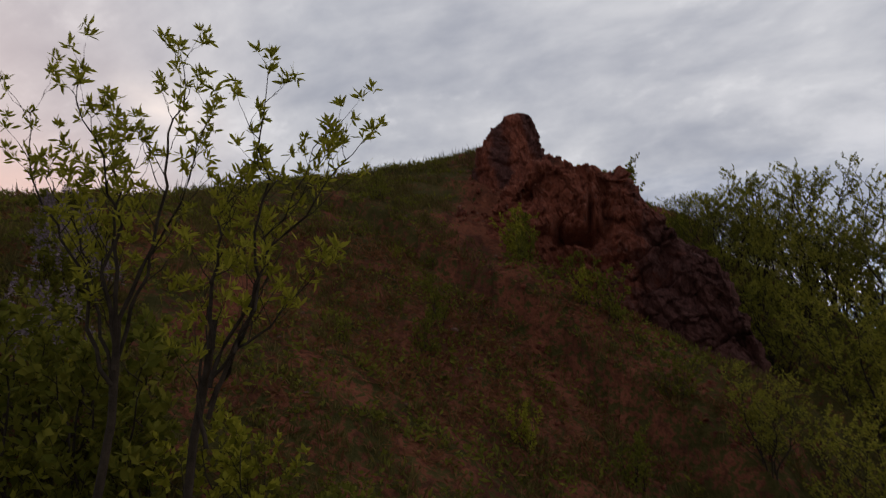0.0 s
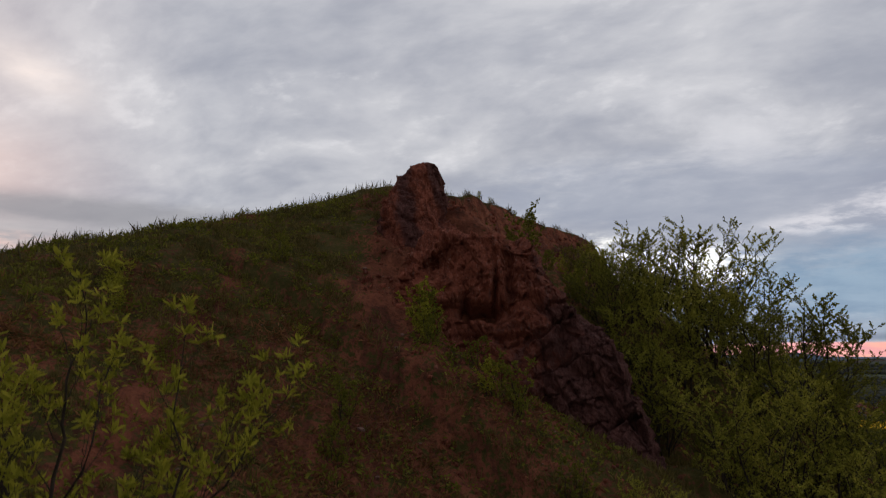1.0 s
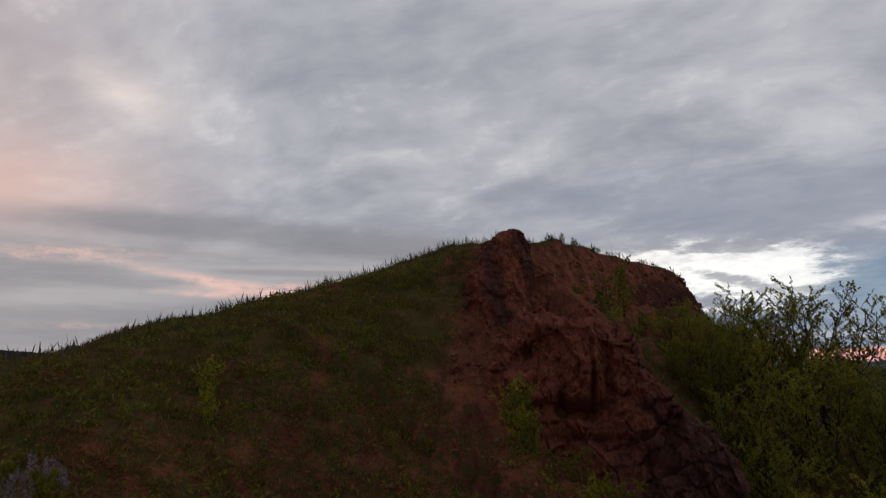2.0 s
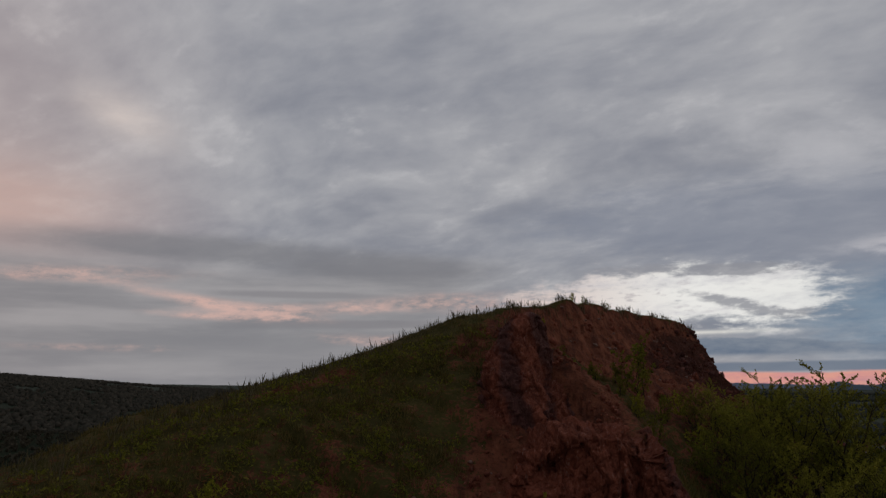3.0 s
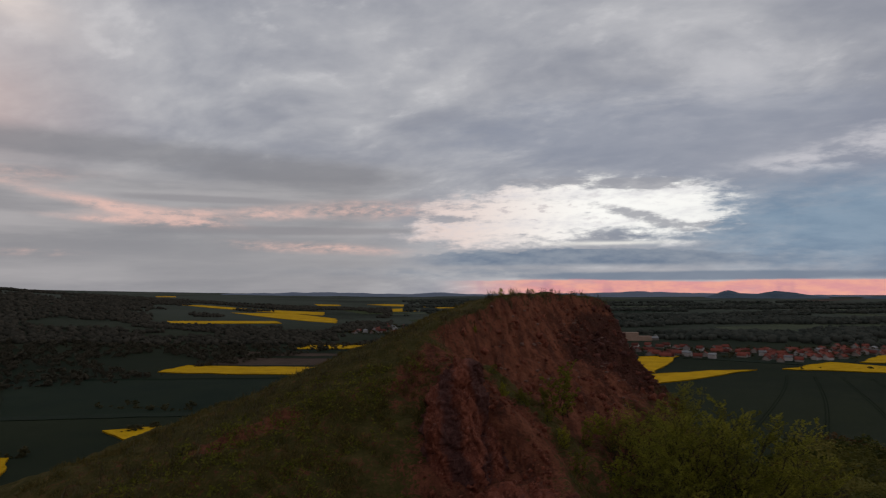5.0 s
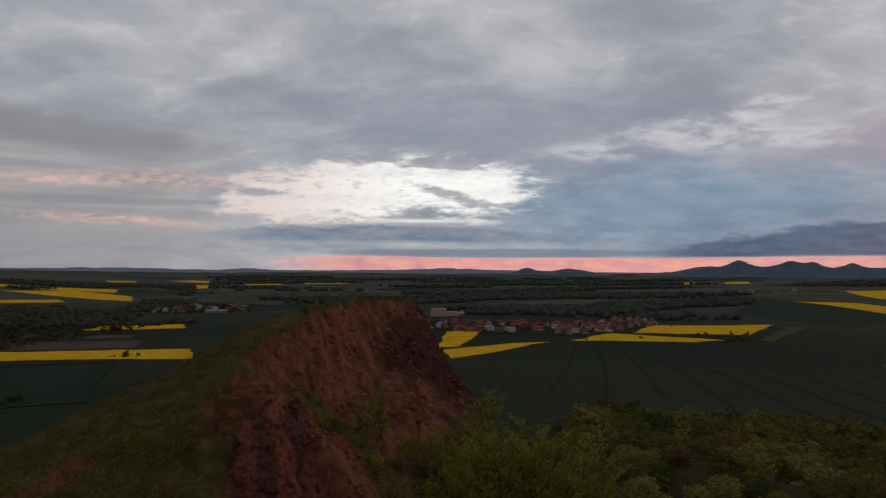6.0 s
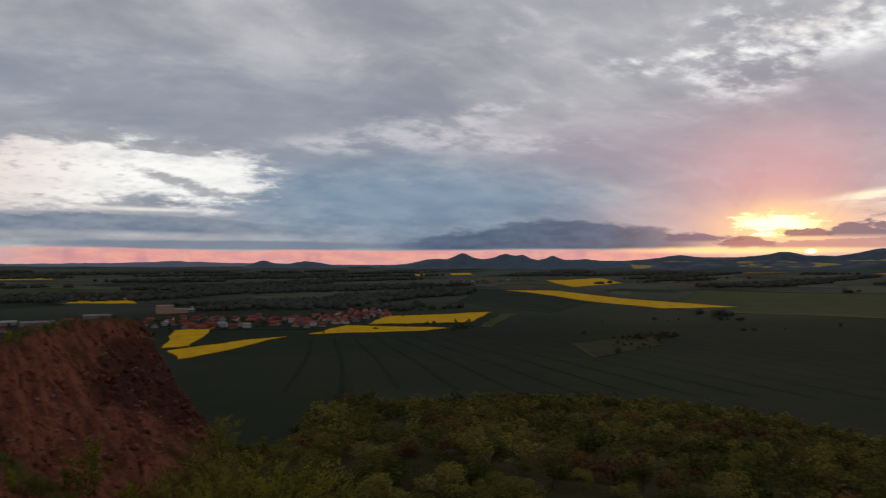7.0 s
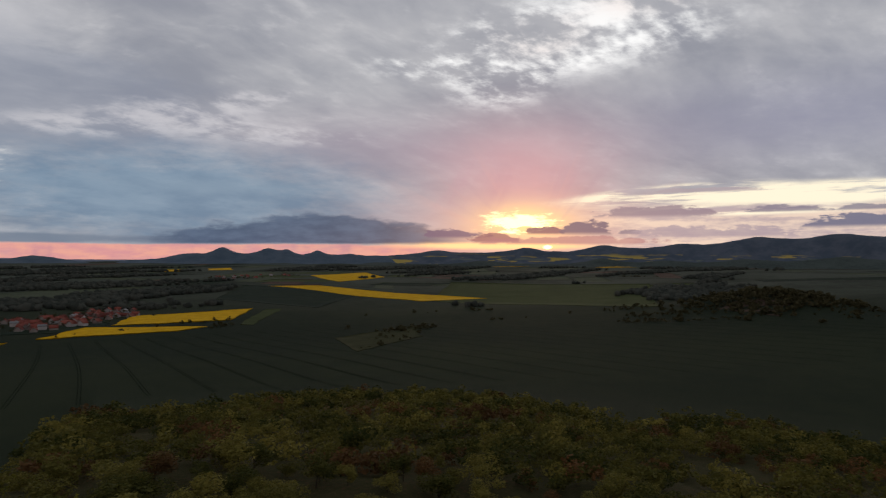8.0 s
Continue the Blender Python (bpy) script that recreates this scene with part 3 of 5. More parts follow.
def land(x, y, fine=True):
    """Height of the ground."""
    x, y = np.asarray(x, float), np.asarray(y, float)
    d, hz, ss, side = crest_of(x, y)
    r = np.hypot(x, y)
    # grassy slope on the camera's side, easing into the long hillside
    near = np.minimum(d, 20)
    grass = near ** 2 / (near + 17) + np.where(d > 20, 6 * (1 - np.exp(-(d - 20) / 12)) + 0.165 * (d - 20), 0)
    # bare bowl beneath the crest
    bowl = 5.5 * (1 - np.exp(-d / 3.1)) + 0.3 * np.maximum(d - 5, 0) + 0.35 * np.maximum(d - 8, 0)
    bowl = np.where(d > 16, bowl - 0.485 * (d - 16) + 8 * (1 - np.exp(-(d - 16) / 15)), bowl)
    bare = smooth(S_BARE - 2.5, S_BARE + 1.5, ss) * (1 - smooth(25, 60, d))
    hz = hz + (100 - hz) * smooth(15, 70, d)
    front = grass * (1 - bare) + bowl * bare
    back = np.minimum(d, 30) ** 2 / (np.minimum(d, 30) + 6 + 11 * smooth(S_BARE - 4, S_BARE - 13, ss) * smooth(S_BARE - 28, S_BARE - 18, ss)) * 0.75 + np.where(d > 30, 0.27 * (d - 30), 0)
    z = hz - np.where(side > 0, front, back)
    # hollow that falls away beside the crag
    z = z - 2.6 * smooth(4.2, 8.0, x) * smooth(27, 20.5, y) * smooth(-14, 2, y) * (1 - smooth(40, 90, r))
    # the rock face breaks the slope: the ground steps up beneath the rock, from its foot to the ledge behind its lip
    yf, foot = np.interp(x, CRAG_X, CRAG_Y), np.interp(x, CRAG_X, CRAG_FOOT)
    ledge = foot + np.maximum(np.interp(x, CRAG_TX, CRAG_TOP) - 0.15 - foot, 0) * smooth(0.6, 2.3, y - yf)
    z = z + (ledge - z) * smooth(-1.0, 0.3, x) * smooth(7.4, 5.4, x) * smooth(-3.2, -0.4, y - yf) * smooth(24.5, 21.6, y)
    # steep right flank of the promontory
    q = x - np.interp(y, (30, 36, 43.5, 54, 60), (15, 12.0, 10.2, 8.8, 8.2))
    z = z - np.clip(q, 0, 9) * 1.15 * smooth(34, 41, y) * (1 - smooth(60, 110, r))
    # plain, which climbs very gently with the distance
    low = PLAIN + 58 * np.clip((r - 1500) / 3200, 0, 1.1)
    low = low + 3.0 * waves(x, y, 900, 5, 2) * smooth(350, 900, r) * (1 - smooth(2000, 3500, r))
    # wooded ridge behind the valley
    az = np.degrees(np.arctan2(-x, y))
    low = low + 128 * smooth(8, 62, az) * (1 - smooth(120, 175, az)) * smooth(620, 2300, r) * (1 - 0.5 * smooth(2600, 4500, r))
    # rolling ground towards the sunset, and a wooded knoll
    low = low + 26 * smooth(-48, -95, az) * smooth(380, 1500, r) * (1 - smooth(2500, 4000, r)) * smooth(-179, -150, az)
    low = low + 23 * np.exp(-(((x - 1110) / 90) ** 2 + ((y - 215) / 95) ** 2))
    k = 5.0
    z = low + k * np.logaddexp(0, (z - low) / k)
    if fine:
        w = np.exp(-(np.maximum(d - 14, 0) / 25) ** 2)
        z = z + w * (0.16 * waves(x, y, 5.0, 1, 3) + 0.05 * (1 - 0.8 * bare) * waves(x, y, 0.9, 2, 2))
        # soil steps and runnels on the bare face
        face = bare * np.where(side > 0, 1, 0) * smooth(0.15, 1.2, d) * (1 - smooth(8, 12, d))
        wx, wy = x + 0.5 * waves(x, y, 3.0, 72, 2), y + 0.5 * waves(x, y, 3.0, 73, 2)
        run = np.abs(waves(x * 1.3 - y * 0.5, y * 0.5, 4.2, 3, 3))
        z = z + face * (0.26 * facets(wx, wy, 1.9, 1) + 0.07 * facets(wx, wy, 0.9, 2) - 0.34 * run + 0.12)
        scar = smooth(3.5, 7.0, x - 0.25 * (y - 48)) * smooth(38, 43, y) * smooth(58, 54, y) * np.where(side > 0, 1, 0) * smooth(0.3, 1.5, d)
        z = z + scar * smooth(0.3, 3.0, d) * (0.34 * facets(wx, wy, 2.1, 3) + 0.2 * facets(wx, wy, 0.9, 4) - 0.35 * np.abs(waves(x, y, 3.4, 71, 3)))
        z = z + smooth(300, 60, d) * smooth(15, 60, d) * 1.2 * waves(x, y, 40, 8, 3)
    return z


def wood_edge(az):
    """How far the scrub wood reaches down the slope, by azimuth."""
    return np.interp(-az, (0, 20, 30, 36, 41, 45, 50, 58, 63, 68, 74, 78, 84, 100), (330, 320, 300, 312, 362, 388, 395, 370, 295, 262, 305, 352, 305, 290))
# ---- mesh builders ----
def mesh_from(name, verts, faces, mat=None, smooth_shade=False, attrs=None):
    """A mesh from arrays; faces all triangles or all quads."""
    me = bpy.data.meshes.new(name)
    verts, faces = np.asarray(verts, np.float32), np.asarray(faces, np.int32)
    n, k = len(faces), faces.shape[1]
    me.vertices.add(len(verts))
    me.vertices.foreach_set("co", verts.ravel())
    me.loops.add(n * k)
    me.loops.foreach_set("vertex_index", faces.ravel())
    me.polygons.add(n)
    me.polygons.foreach_set("loop_start", np.arange(0, n * k, k, dtype=np.int32))
    if smooth_shade:
        me.polygons.foreach_set("use_smooth", np.ones(n, bool))
    for key, vals in (attrs or {}).items():
        at = me.attributes.new(key, "FLOAT", "POINT")
        at.data.foreach_set("value", np.asarray(vals, np.float32))
    if mat:
        me.materials.append(mat)
    me.update(calc_edges=True)
    return me


def part(name, data, parent, label=""):
    """Links a mesh as one object under a thing or a part."""
    ob = new(name, data)
    ob.parent = parent
    return tagged(ob, label)


def thing(name, m, label, category, group="", data=None):
    ob = new(name, data)
    ob.matrix_world = m if isinstance(m, Matrix) else Matrix.Translation(m)
    return tagged(ob, label, category, group)


def grid_faces(nu, nv, wrap_u=False):
    i, j = np.meshgrid(np.arange(nu if wrap_u else nu - 1), np.arange(nv - 1), indexing="ij")
    a, b = i * nv + j, ((i + 1) % nu) * nv + j
    return np.stack([a, b, b + 1, a + 1], -1).reshape(-1, 4)


def on_land(x, y, dz=0.0):
    return Vector((x, y, float(land(x, y)) + dz))


# ---- ground, one sheet to the horizon ----
def build_ground():
    n_az = 760
    rings = list(np.arange(0.15, 34, 0.15))
    while rings[-1] < 4750:
        rings.append(rings[-1] * 1.032 + 0.1)
    rings = np.array(rings)
    a = np.linspace(0, 2 * math.pi, n_az, endpoint=False)
    rr, aa = np.meshgrid(rings, a, indexing="xy")
    x, y = 1.0 + rr * np.cos(aa), 26.0 + rr * np.sin(aa)
    z = land(x, y)
    d, hz, ss, side = crest_of(x, y)
    bowl = smooth(S_BARE - 2.0, S_BARE + 0.8, ss) * (side > 0) * smooth(-0.2, 0.3, d) * (1 - 0.75 * smooth(5.5, 9, d))
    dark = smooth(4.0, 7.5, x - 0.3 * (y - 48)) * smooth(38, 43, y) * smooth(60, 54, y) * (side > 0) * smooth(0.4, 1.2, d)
    # bare soil also round the crag and in patches on the lower slope
    rib = np.exp(-(((x + 0.1) / 2.3) ** 4 + ((y - 23.0) / 5.0) ** 4))
    lower = 0.42 * np.exp(-(((x + 2.0) / 9) ** 2 + ((y - 14) / 8) ** 2)) + 0.12 * np.exp(-(((x - 1.2) / 3.2) ** 2 + ((y - 15) / 4.5) ** 2))
    path = 0.8 * np.exp(-((x + 5.35 + 0.16 * (y - 16) + 0.2 * np.sin(y)) / 0.22) ** 2) * smooth(9, 11, y) * smooth(20, 17, y)
    for ax, ay, bx, by, w in ((-9.6, 21.7, -7.3, 23.9, 0.4), (-3.4, 25.6, -2.4, 28.4, 0.55)):
        k = np.clip(((x - ax) * (bx - ax) + (y - ay) * (by - ay)) / ((bx - ax) ** 2 + (by - ay) ** 2), 0, 1)
        path = path + 0.75 * np.exp(-(np.hypot(x - ax - k * (bx - ax), y - ay - k * (by - ay)) / w) ** 2)
    bare = np.clip((path + bowl + 0.85 * rib + lower + 0.14 * smooth(34, 24, d)) * (1 - 0.8 * gully_of(x, y)), 0, 1.1)
    plain = smooth(6, 1.5, z - (PLAIN + 58 * np.clip((np.hypot(x, y) - 1500) / 3200, 0, 1.1))) * (np.hypot(x, y) > 150)
    az = np.degrees(np.arctan2(-x, y))
    plain = np.where((az < -4) & (az > -125), smooth(-25, 0, np.hypot(x, y) - wood_edge(az)), plain)
    plain = np.where((az < -4) & (az > -125) & (side > 0) & (y < 200), np.maximum(plain, 0.55 * smooth(20, 34, d)), plain)
    plain = np.maximum(plain, smooth(480, 600, np.hypot(x, y)))
    # far: strength of the painted haze, growing with distance
    me = mesh_from("ground", np.stack([x, y, z], -1).reshape(-1, 3), grid_faces(n_az, len(rings), True), M_GROUND, True,
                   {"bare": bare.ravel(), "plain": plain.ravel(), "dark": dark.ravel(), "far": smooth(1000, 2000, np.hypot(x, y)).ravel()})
    tagged(new("ground", me), "hill of grass and red soil falling to dark green farmland", "ground", kind="structure")


build_ground()


# ---- fields on the plain ----
def field(name, mat, corners, label, tall=0.9, n=14):
    """A four-cornered crop that stands on the land, with its own edge."""
    c = np.array(corners, float)
    k = np.linspace(0, 1, n)
    u, v = np.meshgrid(k, k, indexing="ij")
    p = (c[0] * ((1 - u) * (1 - v))[..., None] + c[1] * (u * (1 - v))[..., None] + c[2] * (u * v)[..., None] + c[3] * ((1 - u) * v)[..., None])
    px = p[..., 0] + 3.0 * waves(p[..., 0], p[..., 1], 70, 4, 2)
    py = p[..., 1] + 3.0 * waves(p[..., 0], p[..., 1], 60, 6, 2)
    z = land(px, py)
    top = np.stack([px, py, z + tall], -1).reshape(-1, 3)
    faces = [grid_faces(n, n)]
    idx = np.arange(n * n).reshape(n, n)
    rim = np.concatenate([idx[:, 0], idx[-1, 1:], idx[-2::-1, -1], idx[0, -2:0:-1]])
    low = top[rim] - (0, 0, tall + 1.5)
    m = len(rim)
    i = np.arange(m)
    faces.append(np.stack([rim, rim[(i + 1) % m], n * n + (i + 1) % m, n * n + i], -1))
    me = mesh_from(name, np.concatenate([top, low]), np.concatenate(faces), mat)
    return tagged(new(name, me), label, "field", kind="structure")
RAPE = "bright yellow rapeseed field in full bloom on the plain"
for c in (((136, 736), (180, 887), (231, 896), (168, 742)), ((138, 714), (135, 637), (282, 773), (230, 762)),
          ((433, 850), (525, 965), (721, 947), (586, 814)), ((315, 776), (396, 846), (511, 762), (463, 748)),
          ((1188, 1488), (1273, 1389), (1205, 785), (1075, 862)), ((1656, 1840), (2013, 1905), (1787, 1600), (1465, 1498)),
          ((1531, 2684), (1629, 2631), (1547, 2500), (1453, 2547)), ((-948, 1960), (-924, 2029), (-550, 2118), (-515, 1953)),
          ((-733, 1807), (-625, 1963), (-446, 1846), (-397, 1640)), ((-708, 1394), (-541, 1617), (-502, 1538), (-670, 1341)),
          ((-307, 988), (-296, 1043), (-185, 1072), (-174, 1013)), ((-362, 692), (-363, 767), (-122, 758), (-106, 666))):
    field("rapeseed_field", M_RAPE, c, RAPE)
for c in (((-217, 377), (-240, 396), (-183, 434), (-187, 395)), ((-330, 235), (-345, 285), (-249, 331), (-215, 270)),
          ((-426, 2498), (-334, 2553), (-272, 2342), (-374, 2282)), ((-562, 2866), (-487, 2970), (-279, 2846), (-286, 2691)),
          ((-762, 2760), (-663, 2790), (-638, 2700), (-711, 2630)), ((-274, 2798), (-135, 2808), (-99, 2600), (-230, 2571)),
          ((-41, 2804), (148, 2830), (152, 2688), (-17, 2650)), ((-1448, 2748), (-1492, 3011), (-1368, 2771), (-1334, 2539)),
          ((105, 1578), (151, 1703), (250, 1693), (237, 1543)), ((-106, 3050), (103, 3005), (156, 2778), (-75, 2808)),
          ((1516, 2628), (1651, 2675), (1579, 2539), (1456, 2505)), ((1786, 2662), (1931, 2696), (1799, 2497), (1705, 2524))):
    field("rapeseed_field", M_RAPE, c, RAPE)
for c in (((3080, 2080), (3400, 2010), (3330, 1800), (3000, 1900)), ((3500, 1760), (3900, 1600), (3750, 1350), (3380, 1600)),
          ((4050, 820), (4350, 700), (4250, 250), (3950, 480)), ((3300, 1500), (3480, 1420), (3420, 1300), (3240, 1400))):
    field("rapeseed_field", M_RAPE, c, "faint yellow rapeseed field far off below the hills")
for c in (((554, 757), (730, 922), (758, 913), (563, 738)), ((1094, 855), (1659, 1208), (1771, 635), (1054, 365))):
    field("green_field", M_GREENCROP, c, "light green field of young cereal on the plain", 0.4)
for c in (((-354, 789), (-352, 885), (-199, 873), (-187, 788)), ((-361, 908), (-353, 949), (-221, 936), (-218, 909)),
          ((1001, 261), (1047, 249), (1056, 176), (953, 172)), ((1847, 1599), (2086, 1686), (2153, 1235), (1798, 1176))):
    field("ploughed_field", M_TILLED, c, "bare brown ploughed strip between green fields", 0.15)
for c in (((816, 1192), (1190, 1603), (1176, 1126), (827, 902)), ((230, 870), (310, 850), (450, 900), (400, 790)), ((-330, 420), (-470, 620), (-175, 660), (-140, 470))):
    field("cereal_field", M_DARKCROP, c, "dark green cereal field on the plain", 0.4)


def parcels():
    """Long narrow plots of many crops over the far plain."""
    rng = random.Random(61)
    for i in range(110):
        az, r = radians(rng.uniform(-92, 10)), 1250 + 2500 * rng.random() ** 0.7
        x, y = -math.sin(az) * r, math.cos(az) * r
        a = rng.choice((0.5, 0.62, 2.1)) + rng.uniform(-0.1, 0.1)
        l, w = rng.uniform(160, 480), rng.uniform(40, 170)
        u, v = (math.cos(a), math.sin(a)), (-math.sin(a), math.cos(a))
        c = [(x + u[0] * l * p + v[0] * w * q, y + u[1] * l * p + v[1] * w * q) for p, q in ((0, 0), (1, 0.1), (1.05, 1.0), (0.1, 1))]
        kind = rng.choice(("green", "pale", "pale", "dark", "tilled"))
        field(*{"green": ("green_field", M_GREENCROP), "pale": ("meadow", M_PALECROP), "dark": ("cereal_field", M_DARKCROP), "tilled": ("ploughed_field", M_TILLED)}[kind], c,
              {"green": "light green field of young cereal on the plain", "pale": "pale green meadow strip on the far plain", "dark": "dark green cereal field on the plain", "tilled": "bare brown ploughed strip between green fields"}[kind], rng.uniform(0.1, 0.3), 8)


parcels()
field("rough_meadow", M_MEADOW, ((462, 447), (532, 552), (700, 570), (600, 480)), "rough grassy patch left between the crops", 0.35)


def wheel_tracks():
    """Paired wheel lines through the big cereal field, thin strips on the ground."""
    vs, fs, n = [], [], 40
    t = np.linspace(0, 1, n)
    for k in range(26):
        u = k * 27.0
        a, b = np.array((160 + u * 1.15, 440 - u * 0.86)), np.array((300 + u * 0.95, 735 - u * 0.2))
        for off in (-1.1, 1.1):
            mid = a + (b - a) * t[:, None]
            mid[:, 0] += 5 * np.sin(t * 3.0 + k * 0.15) + off
            base = 2 * n * (len(vs) // 2)
            for w in (-0.26, 0.26):
                x, y = mid[:, 0] + w, mid[:, 1]
                vs.append(np.stack([x, y, land(x, y) + 0.12], -1))
            fs += [(base + i, base + i + 1, base + n + i + 1, base + n + i) for i in range(n - 1)]
    tagged(new("wheel_tracks", mesh_from("wheel_tracks", np.concatenate(vs), fs, M_TRACK)), "dark wheel lines running through the cereal field", "wheel tracks", kind="stuff")


wheel_tracks()


# ---- distant hills ----
def hill_range(name, az0, az1, base, bumps, dist, mat, label, seed, eye=108.0):
    """A chain of rounded hills far off: base is the ridge's elevation in degrees along the azimuth, bumps (azimuth, rise, half-width)."""
    n, m = 420, 27
    u, v = np.meshgrid(np.linspace(az0, az1, n), np.linspace(-2.4, 2.4, m), indexing="ij")
    el = np.interp(-u, [-b[0] for b in base], [b[1] for b in base])
    for c, rise, w in bumps:
        el = el + rise * np.exp(-np.abs((u - c) / w) ** 1.7)
    el = el + 0.035 * waves(u, v * 0.4, 2.2, seed, 4)
    ends = smooth(0, 1.5, u - az1) * 0 + smooth(0, 2.0, np.abs(u - az1)) * smooth(0, 2.0, np.abs(u - az0))
    a, r = np.radians(u), dist + v * 190 + 90 * waves(u, v, 9, seed + 1, 2)
    x, y = -np.sin(a) * r, np.cos(a) * r
    ground = land(x, y, False) - 8
    top = eye + dist * np.tan(np.radians(el))
    z = ground + np.maximum(top - ground, 0) * np.exp(-v * v * (1 + 0.25 * waves(u, v, 3, seed + 2, 2))) * ends
    me = mesh_from(name, np.stack([x, y, z], -1).reshape(-1, 3), grid_faces(n, m), mat, True)
    tagged(new(name, me), label, "hills", kind="structure")


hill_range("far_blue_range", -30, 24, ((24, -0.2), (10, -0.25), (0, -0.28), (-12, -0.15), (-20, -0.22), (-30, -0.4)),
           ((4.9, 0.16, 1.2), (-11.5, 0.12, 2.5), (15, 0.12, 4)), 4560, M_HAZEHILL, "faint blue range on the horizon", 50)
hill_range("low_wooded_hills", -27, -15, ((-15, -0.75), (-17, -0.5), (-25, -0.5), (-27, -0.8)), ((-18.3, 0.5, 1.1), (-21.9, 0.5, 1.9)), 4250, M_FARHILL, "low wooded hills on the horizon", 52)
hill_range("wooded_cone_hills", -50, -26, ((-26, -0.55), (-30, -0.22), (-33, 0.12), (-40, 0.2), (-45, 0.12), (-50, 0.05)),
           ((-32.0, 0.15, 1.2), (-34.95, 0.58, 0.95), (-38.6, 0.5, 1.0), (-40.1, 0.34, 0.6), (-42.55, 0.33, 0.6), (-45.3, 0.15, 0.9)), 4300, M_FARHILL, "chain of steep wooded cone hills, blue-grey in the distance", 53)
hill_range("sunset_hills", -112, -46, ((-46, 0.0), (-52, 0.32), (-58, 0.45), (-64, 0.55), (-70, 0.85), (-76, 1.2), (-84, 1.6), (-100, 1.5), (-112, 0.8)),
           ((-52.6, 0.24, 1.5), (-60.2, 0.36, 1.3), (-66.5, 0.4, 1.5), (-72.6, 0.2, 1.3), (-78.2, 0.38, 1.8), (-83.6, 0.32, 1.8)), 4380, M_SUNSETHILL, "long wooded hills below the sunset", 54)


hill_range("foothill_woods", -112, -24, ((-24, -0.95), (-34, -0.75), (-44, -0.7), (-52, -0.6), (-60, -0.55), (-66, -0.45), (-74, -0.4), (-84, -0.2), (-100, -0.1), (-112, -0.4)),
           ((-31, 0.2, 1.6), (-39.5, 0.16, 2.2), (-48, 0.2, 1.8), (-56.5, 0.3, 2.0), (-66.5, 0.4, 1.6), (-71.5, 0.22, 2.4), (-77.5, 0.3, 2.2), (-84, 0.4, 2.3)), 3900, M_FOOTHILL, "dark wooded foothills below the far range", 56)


# ---- woods far off: many small crowns ----
def crown_verts(seed, cards, size):
    """Leaf clumps of one round-headed tree about 6 m high."""
    rng = np.random.RandomState(seed)
    lumps = rng.normal(size=(6, 3)) * (1.2, 1.2, 0.8) + (0, 0, 2.7)
    rad = rng.uniform(0.9, 1.5, 6)
    k = rng.randint(0, 6, cards)
    d = rng.normal(size=(cards, 3))
    d /= np.linalg.norm(d, axis=1, keepdims=True)
    p = lumps[k] + d * rad[k][:, None] * rng.uniform(0.65, 1.05, (cards, 1)) * (1, 1, 0.85)
    p[:, 2] = np.maximum(p[:, 2], 0.5)
    # leaf clumps lie on the crown's skin and face outwards
    n = d + rng.normal(size=d.shape) * 0.45
    n /= np.linalg.norm(n, axis=1, keepdims=True)
    a = np.cross(n, rng.normal(size=d.shape))
    a /= np.linalg.norm(a, axis=1, keepdims=True)
    b = np.cross(n, a)
    s = size * rng.uniform(0.6, 1.2, (cards, 1))
    v = np.stack([p - a * s * 0.55, p - b * s * 0.4 + n * s * 0.1, p + a * s * 0.55, p + b * s * 0.4 - n * s * 0.1], 1)
    f = np.array([(0, 1, 2), (0, 2, 3)])
    return v.reshape(-1, 3), (f[None] + (np.arange(cards) * 4)[:, None, None]).reshape(-1, 3)


def dome(n_side=5):
    """A lumpy low crown, unit size, on the ground."""
    vs = [(0, 0, 1.0)]
    for h, r in ((0.86, 0.5), (0.52, 0.62), (0.1, 0.5)):
        vs += [(r * math.cos(6.283 * (i + h) / n_side), r * math.sin(6.283 * (i + h) / n_side), h) for i in range(n_side)]
    fs = [(0, 1 + i, 1 + (i + 1) % n_side) for i in range(n_side)]
    for k in (0, 1):
        for i in range(n_side):
            a, b = 1 + k * n_side + i, 1 + k * n_side + (i + 1) % n_side
            fs += [(a, a + n_side, b + n_side), (a, b + n_side, b)]
    return np.array(vs), np.array(fs)


def far_wood(name, xs, ys, size, label, seed, mat=None):
    rng = np.random.RandomState(seed)
    dv, df = dome()
    n = len(xs)
    s = size * rng.uniform(0.6, 1.35, n)
    turn = rng.uniform(0, 6.28, n)
    jig = 1 + rng.uniform(-0.34, 0.34, (n, len(dv), 3))
    v = dv[None] * jig
    c, q = np.cos(turn)[:, None], np.sin(turn)[:, None]
    x = (v[..., 0] * c - v[..., 1] * q) * s[:, None] * 1.15 + xs[:, None]
    y = (v[..., 0] * q + v[..., 1] * c) * s[:, None] * 1.15 + ys[:, None]
    z = v[..., 2] * s[:, None] + land(xs, ys, False)[:, None] - 0.5
    f = df[None] + (np.arange(n) * len(dv))[:, None, None]
    me = mesh_from(name, np.stack([x, y, z], -1).reshape(-1, 3), f.reshape(-1, 3), mat or M_FARWOOD)
    return tagged(new(name, me), label, "woodland", kind="stuff")


